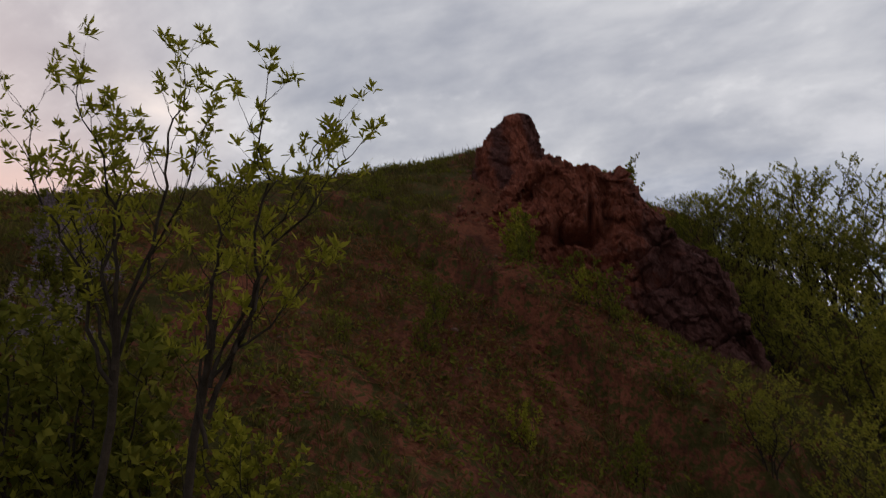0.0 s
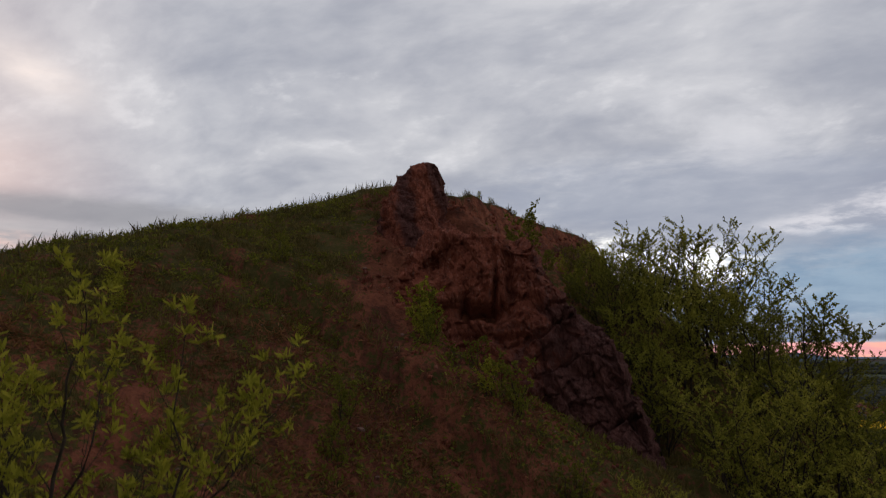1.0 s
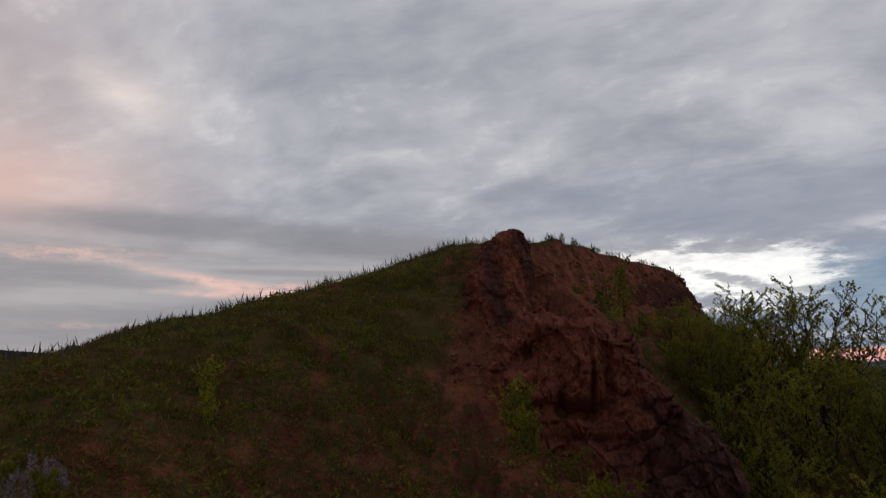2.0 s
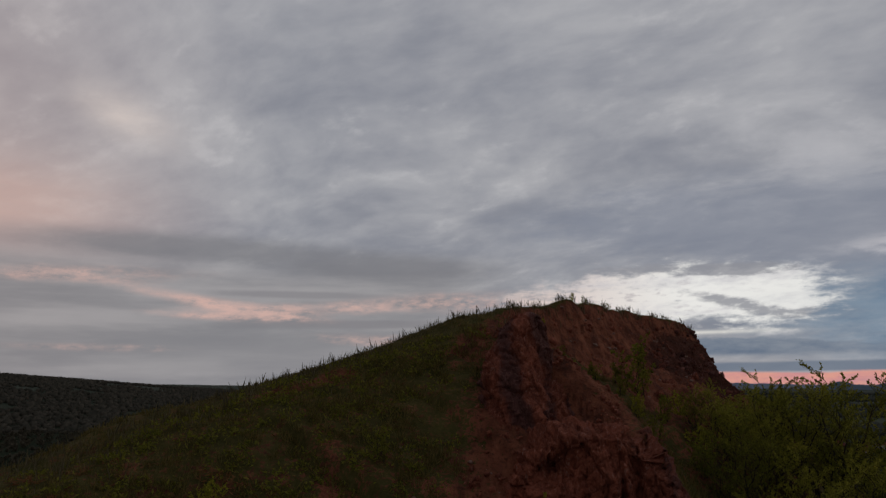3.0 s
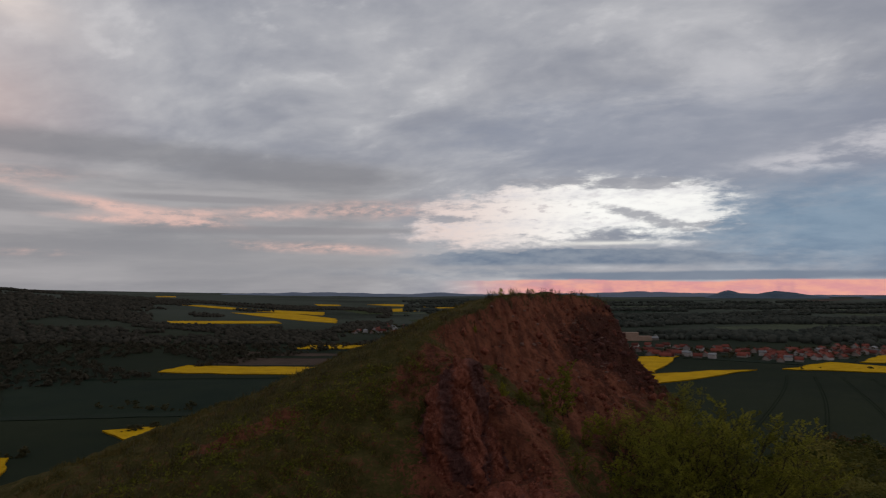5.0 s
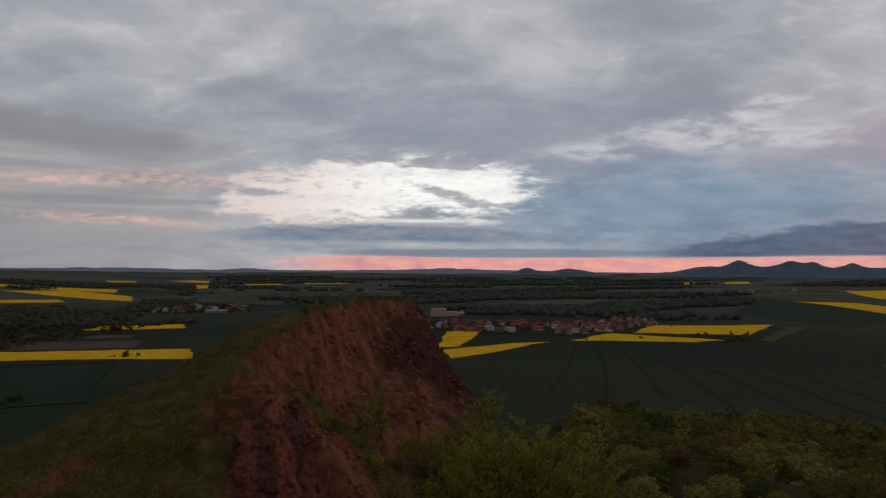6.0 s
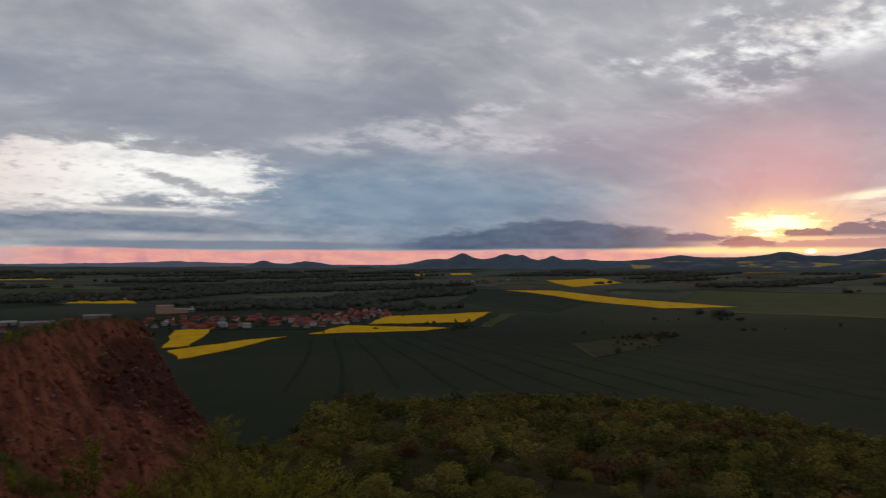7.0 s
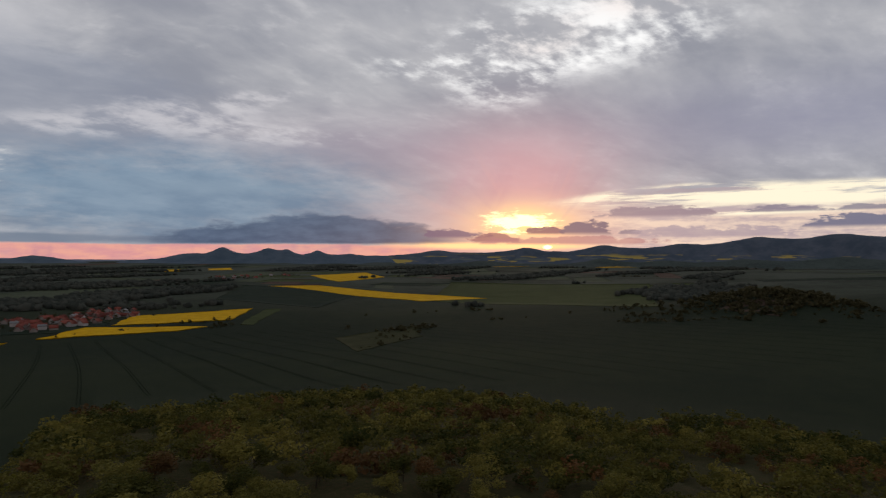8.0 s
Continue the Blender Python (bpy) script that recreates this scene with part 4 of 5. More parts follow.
def hedge(name, xs, ys, label, seed, cards=90, size=1.2, big=1.0, mat=None, category="hedge"):
    """Bushes and small trees of leaf clumps, joined."""
    rng = np.random.RandomState(seed)
    protos = [crown_verts(400 + i, cards, size) for i in range(5)]
    vs, fs, base = [], [], 0
    for x, y, z in zip(xs, ys, land(xs, ys, False)):
        v, f = protos[rng.randint(5)]
        s, a = rng.choice((0.4, 0.55, 0.7, 0.9, 1.2)) * (0.75 + 0.35 * min(math.hypot(x, y) / 1000, 1.5)) * big, rng.uniform(0, 6.28)
        c, q = math.cos(a) * s, math.sin(a) * s
        vs.append(np.stack([v[:, 0] * c - v[:, 1] * q + x, v[:, 0] * q + v[:, 1] * c + y, v[:, 2] * s * rng.uniform(0.8, 1.2) + z - 0.4], -1))
        fs.append(f + base)
        base += len(v)
    tagged(new(name, mesh_from(name, np.concatenate(vs), np.concatenate(fs), mat or M_HEDGE)), label, category, kind="stuff")


def scatter(rng, n, r0, r1, a0, a1):
    r = np.sqrt(rng.uniform(r0 ** 2, r1 ** 2, n))
    a = np.radians(rng.uniform(a0, a1, n))
    return -np.sin(a) * r, np.cos(a) * r


def far_woods():
    rng = np.random.RandomState(11)
    # wooded ridge
    x, y = scatter(rng, 27000, 660, 2600, 9, 58)
    edge = 700 + 9 * np.clip(30 - np.degrees(np.arctan2(-x, y)), 0, 30) * 2.2
    keep = (np.hypot(x, y) > edge) & (waves(x, y, 420, 21, 3) > -0.45)
    keep &= ~((x > -980) & (x < -350) & (y > 1330) & (y < 2150) & (np.degrees(np.arctan2(-x, y)) < 28) & (waves(x, y, 300, 5, 2) > -0.6))
    x, y = x[keep], y[keep]
    close = np.hypot(x, y) < 1080
    hedge("valley_edge_woods", x[close], y[close], "grey-brown spring trees along the foot of the ridge", 9, 70, 1.5, 1.3, M_VALLEYWOOD, "woodland")
    far_wood("ridge_woods", x[~close], y[~close], 5.6, "dark spring woods over the ridge beyond the valley", 1, M_RIDGEWOOD)
    # belts of trees behind the villages, in long rows
    x, y = scatter(rng, 52000, 1220, 3500, -80, 8)
    row = waves(x * 0.35, y * 1.6, 520, 31, 3)
    keep = (row + 0.12 * waves(x, y, 60, 32, 2) > 0.34) & ~((np.abs(np.degrees(np.arctan2(-x, y)) + 45) < 9) & (np.hypot(x, y) < 2300))
    far_wood("tree_belts", x[keep], y[keep], 8.5, "dark belts of trees across the plain", 2)
    # hedges and copses round the fields
    hx, hy = [], []
    for (ax, ay), (bx, by), n, w in (((505, 742), (552, 768), 26, 9), ((330, 778), (590, 815), 16, 3), ((620, 545), (690, 545), 60, 16), ((520, 500), (640, 520), 12, 16), ((470, 455), (590, 480), 10, 5), ((930, 640), (960, 610), 14, 5),
                                     ((560, 640), (1000, 430), 9, 5), ((690, 740), (985, 640), 4, 4), ((850, 340), (930, 205), 60, 14), ((930, 360), (1030, 250), 90, 28), ((1120, 170), (1130, 95), 70, 25), ((1000, 420), (1080, 380), 30, 20),
                                     ((1560, 420), (1620, 300), 40, 20), ((2150, 880), (2230, 760), 30, 20), ((-225, 395), (-180, 450), 26, 5), ((-345, 292), (-240, 340), 44, 4),
                                     ((-290, 480), (-170, 470), 40, 10), ((-330, 985), (-180, 1080), 16, 3), ((-200, 690), (-150, 700), 10, 5), ((180, 900), (560, 1010), 70, 60), ((-20, 1020), (220, 975), 45, 45), ((205, 975), (345, 905), 60, 50), ((345, 905), (540, 1010), 60, 45), ((-290, 1345), (-140, 1400), 40, 40),
                                     ((150, 1000), (600, 1040), 34, 45), ((-300, 1290), (-120, 1360), 60, 40), ((-290, 1480), (-130, 1560), 50, 50), ((1280, 1900), (1640, 1900), 60, 60), ((-60, 1040), (180, 1010), 25, 40)):
        k = rng.uniform(0, 1, n)
        hx += list(ax + (bx - ax) * k + rng.uniform(-w, w, n))
        hy += list(ay + (by - ay) * k + rng.uniform(-w, w, n))
    k = rng.normal(size=(2, 620))
    hedge("knoll_copse", 1100 + 62 * k[0], 205 + 62 * k[1], "dark wooded knoll standing in the open fields", 6, 70, 1.6, 1.6, None, "woodland")
    hedge("hedgerows", np.array(hx), np.array(hy), "dark hedges and copses between the fields", 3)


far_woods()


# ---- villages ----
def house_kind(ln, w, h, rh, wall_mat, roof_mat, chimney=True):
    """One house: wall block with gables, overhanging roof of two thick slopes, chimney."""
    ob = thing("house", (0, 0, -200), "white-walled village house with a red tiled gable roof", "house", "village houses")
    a, b = ln / 2, w / 2
    v = [(-a, -b, -1), (a, -b, -1), (a, b, -1), (-a, b, -1), (-a, -b, h), (a, -b, h), (a, b, h), (-a, b, h), (-a, 0, h + rh), (a, 0, h + rh)]
    bm = bmesh.new()
    vv = [bm.verts.new(p) for p in v]
    for f in ((0, 1, 5, 4), (2, 3, 7, 6), (1, 2, 6, 9, 5), (3, 0, 4, 8, 7), (4, 5, 9, 8), (6, 7, 8, 9)):
        bm.faces.new([vv[i] for i in f])
    me = bpy.data.meshes.new("wall")
    bm.to_mesh(me)
    bm.free()
    me.materials.append(wall_mat)
    part("wall", me, ob)
    e, o, th = 0.5, 0.45, 0.22
    drop = rh / b * o
    prof = [(-b - o, h - drop), (0, h + rh + 0.05), (b + o, h - drop), (b + o, h - drop + th), (0, h + rh + 0.05 + th), (-b - o, h - drop + th)]
    vs = [(s * (a + e), p[0], p[1]) for s in (-1, 1) for p in prof]
    fs = [(i, (i + 1) % 6, 6 + (i + 1) % 6, 6 + i) for i in range(6)] + [(0, 1, 4, 5), (1, 2, 3, 4), (6, 11, 10, 7), (7, 10, 9, 8)]
    roof = part("roof", mesh_from("roof", vs, fs, roof_mat), ob)
    if chimney:
        bm = bmesh.new()
        bmesh.ops.create_cube(bm, size=1, matrix=Matrix.Translation((a * 0.4, 0.3, h + rh + 0.5)) @ Matrix.Diagonal((0.7, 0.6, 1.8, 1)))
        me = bpy.data.meshes.new("chimney")
        bm.to_mesh(me)
        bm.free()
        me.materials.append(roof_mat)
        part("chimney", me, roof)
    return ob


def villages():
    rng = random.Random(4)
    kinds = [house_kind(11, 8, 2.4, 3.4, M_WALL, M_ROOF), house_kind(9, 7.5, 3.0, 3.2, M_WALL, M_ROOF), house_kind(15, 8, 2.2, 3.4, M_WALL, M_ROOF),
             house_kind(9, 8, 3.9, 3.2, M_WHITEWALL, M_ROOF), house_kind(9, 7.5, 4.8, 1.6, M_WHITEWALL, M_GREYROOF)]
    tagged(kinds[4], "white village house with a low grey roof", "house", "village houses")
    shed = house_kind(38, 14, 4.2, 2.2, M_WALL, M_GREYROOF, False)
    shed.name = "farm_shed"
    tagged(shed, "long pale farm shed with a grey sheet roof", "shed", "farm sheds")
    spots = []
    for (ax, ay), (bx, by), n, w in (((-5, 1030), (205, 985), 22, 70), ((205, 985), (345, 915), 46, 85), ((345, 915), (480, 962), 34, 60), ((480, 962), (545, 1025), 20, 50),
                                     ((-290, 1345), (-140, 1400), 22, 35), ((-250, 1480), (-150, 1560), 20, 60), ((1300, 1925), (1600, 1905), 20, 60)):
        for i in range(n):
            k = (i + rng.random() * 0.8) / n
            spots.append((ax + (bx - ax) * k + rng.uniform(-w, w) * 0.6, ay + (by - ay) * k + rng.uniform(-w, w), math.degrees(math.atan2(by - ay, bx - ax))))
    used = set()
    for x, y, a in spots:
        i = rng.choice((0, 1, 2, 3, 0, 1, 2, 0, 1, 2, 3, 0, 4))
        m = Matrix.Translation(on_land(x, y)) @ pose(0, 0, 0, 0, 0, a + rng.choice((0, 0, 90)) + rng.uniform(-12, 12))
        if i not in used:
            used.add(i)
            kinds[i].matrix_world = m
        else:
            copy_thing(kinds[i], m)
    first = True
    for x, y, a in ((-2, 1075, 10), (120, 1120, -5), (255, 1190, 5), (300, 1240, 12), (40, 1045, -12), (-170, 1310, 0)):
        m = Matrix.Translation(on_land(x, y)) @ pose(0, 0, 0, 0, 0, a)
        if first:
            shed.matrix_world, first = m, False
        else:
            copy_thing(shed, m)
    # tall pale block with a lower wing
    block = thing("grain_store", on_land(226, 1180), "tall pale grain store with a flat roof and a lower wing", "building")
    for nm, sx, sy, sz, px in (("store_body", 26, 13, 15, 0), ("wing", 22, 12, 9, 24)):
        bm = bmesh.new()
        bmesh.ops.create_cube(bm, size=1, matrix=Matrix.Translation((px, 0, sz / 2 - 1)) @ Matrix.Diagonal((sx, sy, sz, 1)))
        bmesh.ops.bevel(bm, geom=bm.edges[:], offset=0.2, segments=1, affect="EDGES")
        me = bpy.data.meshes.new(nm)
        bm.to_mesh(me)
        bm.free()
        me.materials.append(M_PALEWALL)
        part(nm, me, block)


villages()
# ---- crag, spire and loose rock ----
def chance(a, b, c, seed):
    """A fixed random number, 0 to 1, for each whole-numbered cell."""
    return np.mod(np.abs(np.sin(a * 127.1 + b * 311.7 + c * 74.7 + seed * 19.19)) * 43758.5453, 1.0)


def blocks(p, size, seed):
    """Jointed rock: tilted blocks of uneven length in courses, each standing out or back, with open joints."""
    q = p @ STRATA / np.array(size)
    low = np.stack([waves(q[:, 1] + q[:, 2], q[:, 0], 3.1, seed + k, 3) for k in (1, 2, 3)], -1)
    q = q + 0.22 * low
    row = np.floor(q[:, 2])
    q[:, 0] += 7.3 * chance(row, row * 0, row * 0, seed)
    col = np.floor(q[:, 0])
    q[:, 1] += 5.1 * chance(row, col, row * 0, seed + 1)
    lay = np.floor(q[:, 1])
    f = q - np.floor(q)
    out = (chance(row, col, lay, seed + 2) - 0.5) * 1.5
    for k in range(3):
        out = out + (f[:, k] - 0.5) * (chance(row, col, lay, seed + 3 + k) - 0.5) * 1.6
    gap = np.minimum(np.minimum(f[:, 0], 1 - f[:, 0]), np.minimum(f[:, 2], 1 - f[:, 2]))
    return out - 0.45 * np.clip(1 - gap / 0.05, 0, 1)


STRATA = np.array(Euler((0.30, -0.42, 0.25)).to_matrix())


def craggy(p, scale, seed):
    """Shattered rock relief: blocks at three sizes on a rough swell."""
    return (0.9 * waves(p[:, 0] + 0.6 * p[:, 2], p[:, 1] + 0.5 * p[:, 2], 2.6, int(seed), 3) + 0.95 * blocks(p, (0.8 / scale * 2, 1.3 / scale * 2, 1.1 / scale * 2), int(seed))
            + 0.5 * blocks(p, (0.34, 0.5, 0.42), int(seed) + 20) + 0.2 * blocks(p, (0.14, 0.2, 0.17), int(seed) + 40) + 0.06 * waves(p[:, 0] + p[:, 2], p[:, 1] - p[:, 2], 0.25, 5, 2))


def displaced(name, verts, nu, nv, wrap, amount, scale, seed, label, dark, hollows=()):
    """Pushes a grid of points out along its normals by rock relief and links it."""
    v = verts.reshape(nu, nv, 3)
    du = (np.roll(v, -1, 0) - np.roll(v, 1, 0)) if wrap else np.gradient(v, axis=0)
    dv = np.gradient(v, axis=1)
    nrm = np.cross(du, dv)
    nrm /= np.linalg.norm(nrm, axis=-1, keepdims=True) + 1e-9
    p = v.reshape(-1, 3)
    k = amount * craggy(p, scale, seed)
    if wrap:
        k = k * np.tile(np.clip((nv - 1 - np.arange(nv)) / 12, 0, 1), nu)
    for hx, hy, hz, rad, deep in hollows:
        k = k - deep * np.exp(-(((p[:, 0] - hx) / rad[0]) ** 2 + ((p[:, 1] - hy) / 1.2) ** 2 + ((p[:, 2] - hz) / rad[1]) ** 2))
    out = p + nrm.reshape(-1, 3) * k[:, None]
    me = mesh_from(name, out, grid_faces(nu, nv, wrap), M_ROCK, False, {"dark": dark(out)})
    return tagged(new(name, me), label, "rock", kind="structure")


def build_crag():
    nu, nv = 320, 270
    u = np.linspace(0, 1, nu)
    x0 = -1.3 + 7.3 * u
    top = np.interp(x0, CRAG_TX, CRAG_TOP)
    top = top + 0.22 * facets(x0 * 1.0, x0 * 0 + 3.3, 0.7, 8) * smooth(1.0, 2.2, x0)
    foot = np.minimum(np.interp(x0, CRAG_X, CRAG_FOOT), top - 0.3)
    yf = np.interp(x0, CRAG_X, CRAG_Y)
    v = np.linspace(0, 1, nv)
    pts = np.zeros((nu, nv, 3))
    for i in range(nu):
        lip = yf[i] + 0.3 * (top[i] - foot[i]) + 0.2
        py = np.interp(v, (0, 0.1, 0.6, 0.68, 0.8, 1), (yf[i] - 0.7, yf[i] - 0.1, lip - 0.35, lip + 0.25, lip + 1.2, lip + 3.0))
        pz = np.interp(v, (0, 0.1, 0.6, 0.68, 0.8, 1), (foot[i] - 1.4, foot[i] - 0.1, top[i] - 0.3, top[i], top[i] + 0.05, top[i] - 1.0))
        pts[i, :, 0], pts[i, :, 1], pts[i, :, 2] = x0[i] + 0.12 * np.sin(6 * v), py, pz
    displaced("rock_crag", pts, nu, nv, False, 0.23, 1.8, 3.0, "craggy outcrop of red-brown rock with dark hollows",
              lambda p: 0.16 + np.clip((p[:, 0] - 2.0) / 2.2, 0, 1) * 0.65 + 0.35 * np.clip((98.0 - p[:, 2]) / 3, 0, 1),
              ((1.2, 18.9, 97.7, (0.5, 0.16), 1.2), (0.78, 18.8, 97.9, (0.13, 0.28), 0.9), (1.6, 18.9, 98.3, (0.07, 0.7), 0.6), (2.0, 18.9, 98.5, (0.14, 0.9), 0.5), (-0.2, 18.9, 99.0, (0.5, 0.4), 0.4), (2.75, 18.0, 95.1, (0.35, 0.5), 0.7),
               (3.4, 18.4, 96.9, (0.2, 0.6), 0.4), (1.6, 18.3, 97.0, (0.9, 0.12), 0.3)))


def build_spire():
    nu, nv = 300, 210
    a = np.linspace(0, 2 * math.pi, nu, endpoint=False)
    h = np.linspace(0, 1, nv)
    aa, hh = np.meshgrid(a, h, indexing="ij")
    z = 98.8 + 4.9 * hh
    # a fin: sheer to the gully, leaning back over the grass, its spine running into the hill
    lv = (98.8, 100.5, 101.8, 102.4, 102.95, 103.3, 103.55, 103.7)
    left, right = np.interp(z, lv, (-3.5, -3.0, -2.55, -2.2, -1.82, -1.6, -1.3, -0.92)), np.interp(z, lv, (0.5, 0.2, -0.25, -0.42, -0.46, -0.48, -0.55, -0.915))
    front, rear = np.interp(z, lv, (21.2, 21.7, 22.3, 22.8, 23.3, 23.6, 23.9, 24.45)), np.interp(z, lv, (29.0, 28.8, 28.4, 28.0, 27.4, 26.2, 25.2, 24.455))
    z = z - 0.16
    c, q = np.cos(aa), np.sin(aa)
    c, q = np.sign(c) * np.abs(c) ** 0.8, np.sign(q) * np.abs(q) ** 0.9
    mid, deep = (left + right) / 2, front + 0.42 * (rear - front)
    x = mid + np.where(c > 0, right - mid, mid - left) * c
    y = deep + np.where(q > 0, rear - deep, deep - front) * q
    displaced("rock_spire", np.stack([x, y, z], -1).reshape(-1, 3), nu, nv, True, 0.16, 2.2, 9.0, "upright spire of red rock on the hillside",
              lambda p: 0.42 + 0.28 * np.sin(p[:, 0] * 5 + p[:, 2] * 1.2), ((0.35, 24.4, 100.7, (0.7, 0.8), 0.5), (0.4, 26.4, 100.9, (0.6, 0.9), 0.55)))
    # buttress that runs down from the spire to the saddle
    nu, nv = 230, 200
    u, v = np.meshgrid(np.linspace(0, 1, nu), np.linspace(-1, 1, nv), indexing="ij")
    y = 21.3 + 4.2 * u
    zc = np.interp(u, (0, 0.3, 0.7, 1), (99.6, 100.7, 102.0, 102.6))
    x = -0.5 - 0.45 * u + 1.35 * v
    z = zc - 2.2 * np.abs(v) ** 1.6
    displaced("rock_rib", np.stack([x, y, z], -1).reshape(-1, 3), nu, nv, False, 0.19, 2.2, 15.0, "rib of shattered red rock below the spire",
              lambda p: 0.4 + 0.3 * np.sin(p[:, 0] * 7 + p[:, 1]))


build_crag()
build_spire()


def stone_mesh(seed):
    rng = random.Random(seed)
    bm = bmesh.new()
    bmesh.ops.create_icosphere(bm, subdivisions=2, radius=0.5)
    for v in bm.verts:
        v.co *= 1 + 0.35 * noise.noise(v.co * 2.2 + Vector((seed, 0, 0)))
        v.co.x *= 1.25
        v.co.z *= 0.7
    me = bpy.data.meshes.new("loose_stone")
    bm.to_mesh(me)
    bm.free()
    me.materials.append(M_STONE)
    return me


def loose_stones():
    rng = random.Random(8)
    kinds = [stone_mesh(i) for i in range(4)]
    spots = [(-2.3, 20.2, 0.15), (-1.1, 14.6, 0.14), (-3.4, 18.3, 0.1)]
    for _ in range(60):
        spots.append((rng.uniform(-4.5, 3.0), rng.uniform(10, 20.5), rng.uniform(0.03, 0.09)))
    for _ in range(110):
        spots.append((rng.uniform(-1, 8), rng.uniform(28, 48), rng.uniform(0.06, 0.22)))
    for i, (x, y, s) in enumerate(spots):
        ob = new("loose_stone", kinds[i % 4])
        ob.matrix_world = Matrix.Translation(on_land(x, y, s * 0.15)) @ pose(0, 0, 0, rng.uniform(-20, 20), rng.uniform(-20, 20), rng.uniform(0, 360)) @ Matrix.Diagonal((s, s, s, 1))
        tagged(ob, "pale angular stone lying on the red slope", "stone", "loose stones")


loose_stones()


# broken rock lying thick on the bare face and round the rib
def scree():
    rng = np.random.RandomState(91)
    n = 5500
    x, y = np.concatenate([rng.uniform(-3, 11, n), rng.uniform(-2.4, 1.8, 1500), rng.uniform(-1.5, 5.5, 700)]), np.concatenate([rng.uniform(26, 56, n), rng.uniform(19, 28, 1500), rng.uniform(13.5, 18, 700)])
    d, hz, ss, side = crest_of(x, y)
    face = (smooth(S_BARE - 1, S_BARE + 1, ss) > 0.5) & (side > 0) & (d > 0.35) & (d < 9)
    face |= (y < 28) & (np.exp(-(((x + 0.4) / 2.7) ** 4 + ((y - 23.0) / 5.0) ** 4)) > 0.3) | (y < 18)
    clump = waves(x, y, 3.0, 92, 3)
    end = smooth(4.0, 7.0, x - 0.25 * (y - 48)) * smooth(38, 43, y)
    keep = face & (clump + 0.7 * end > rng.uniform(-0.7, 0.9, len(x)))
    x, y, end = x[keep], y[keep], end[keep]
    n = len(x)
    s = 0.035 * np.exp(rng.exponential(0.62, n)) * np.where(rng.uniform(0, 1, n) < 0.25, 1 + 1.6 * end, 1)
    s = np.minimum(s, np.where(y < 28, np.where(y < 18, 0.07, 0.13), 0.3))
    base = np.array([(1, 0, 0), (-1, 0, 0), (0, 1, 0), (0, -1, 0), (0, 0, 0.8), (0, 0, -0.8), (0.6, 0.6, 0.5), (-0.6, -0.6, 0.45)])
    tri = np.array([(0, 6, 4), (6, 2, 4), (0, 2, 6), (2, 1, 4), (1, 7, 4), (7, 3, 4), (1, 3, 7), (3, 0, 4), (2, 0, 5), (1, 2, 5), (3, 1, 5), (0, 3, 5)])
    v = base[None] * rng.uniform(0.55, 1.35, (n, 8, 3))
    a = rng.uniform(0, 6.28, (2, n))
    c, q = np.cos(a[0])[:, None], np.sin(a[0])[:, None]
    v = np.stack([v[..., 0] * c - v[..., 1] * q, v[..., 0] * q + v[..., 1] * c, v[..., 2]], -1)
    c, q = np.cos(a[1] * 0.2)[:, None], np.sin(a[1] * 0.2)[:, None]
    v = np.stack([v[..., 0] * c - v[..., 2] * q, v[..., 1], v[..., 0] * q + v[..., 2] * c], -1) * s[:, None, None]
    v += np.stack([x, y, land(x, y) + s * 0.15], -1)[:, None]
    f = tri[None] + (np.arange(n) * 8)[:, None, None]
    me = mesh_from("scree", v.reshape(-1, 3), f.reshape(-1, 3), M_ROCK, False, {"dark": np.repeat(0.1 + 0.45 * end, 8)})
    tagged(new("scree", me), "broken red rock and rubble on the bare slope", "rubble", kind="stuff")


scree()
# ---- plants ----
def tubes(paths, sides=5):
    """Tapered tubes along paths of (points, radii)."""
    vs, fs, base = [], [], 0
    ang = np.arange(sides) * 2 * math.pi / sides
    for pts, rad in paths:
        pts = np.asarray(pts, float)
        n = len(pts)
        tan = np.gradient(pts, axis=0)
        tan /= np.linalg.norm(tan, axis=1, keepdims=True) + 1e-9
        ref = np.where(np.abs(tan[:, 2:3]) > 0.9, np.array([[1.0, 0, 0]]), np.array([[0, 0, 1.0]]))
        s = np.cross(tan, ref)
        s /= np.linalg.norm(s, axis=1, keepdims=True) + 1e-9
        w = np.cross(s, tan)
        r = np.asarray(rad)[:, None, None]
        ring = pts[:, None] + r * (np.cos(ang)[None, :, None] * s[:, None] + np.sin(ang)[None, :, None] * w[:, None])
        vs.append(ring.reshape(-1, 3))
        i, j = np.meshgrid(np.arange(n - 1), np.arange(sides), indexing="ij")
        a, b = i * sides + j, i * sides + (j + 1) % sides
        fs.append(np.stack([a, b, b + sides, a + sides], -1).reshape(-1, 4) + base)
        base += n * sides
    return np.concatenate(vs), np.concatenate(fs)


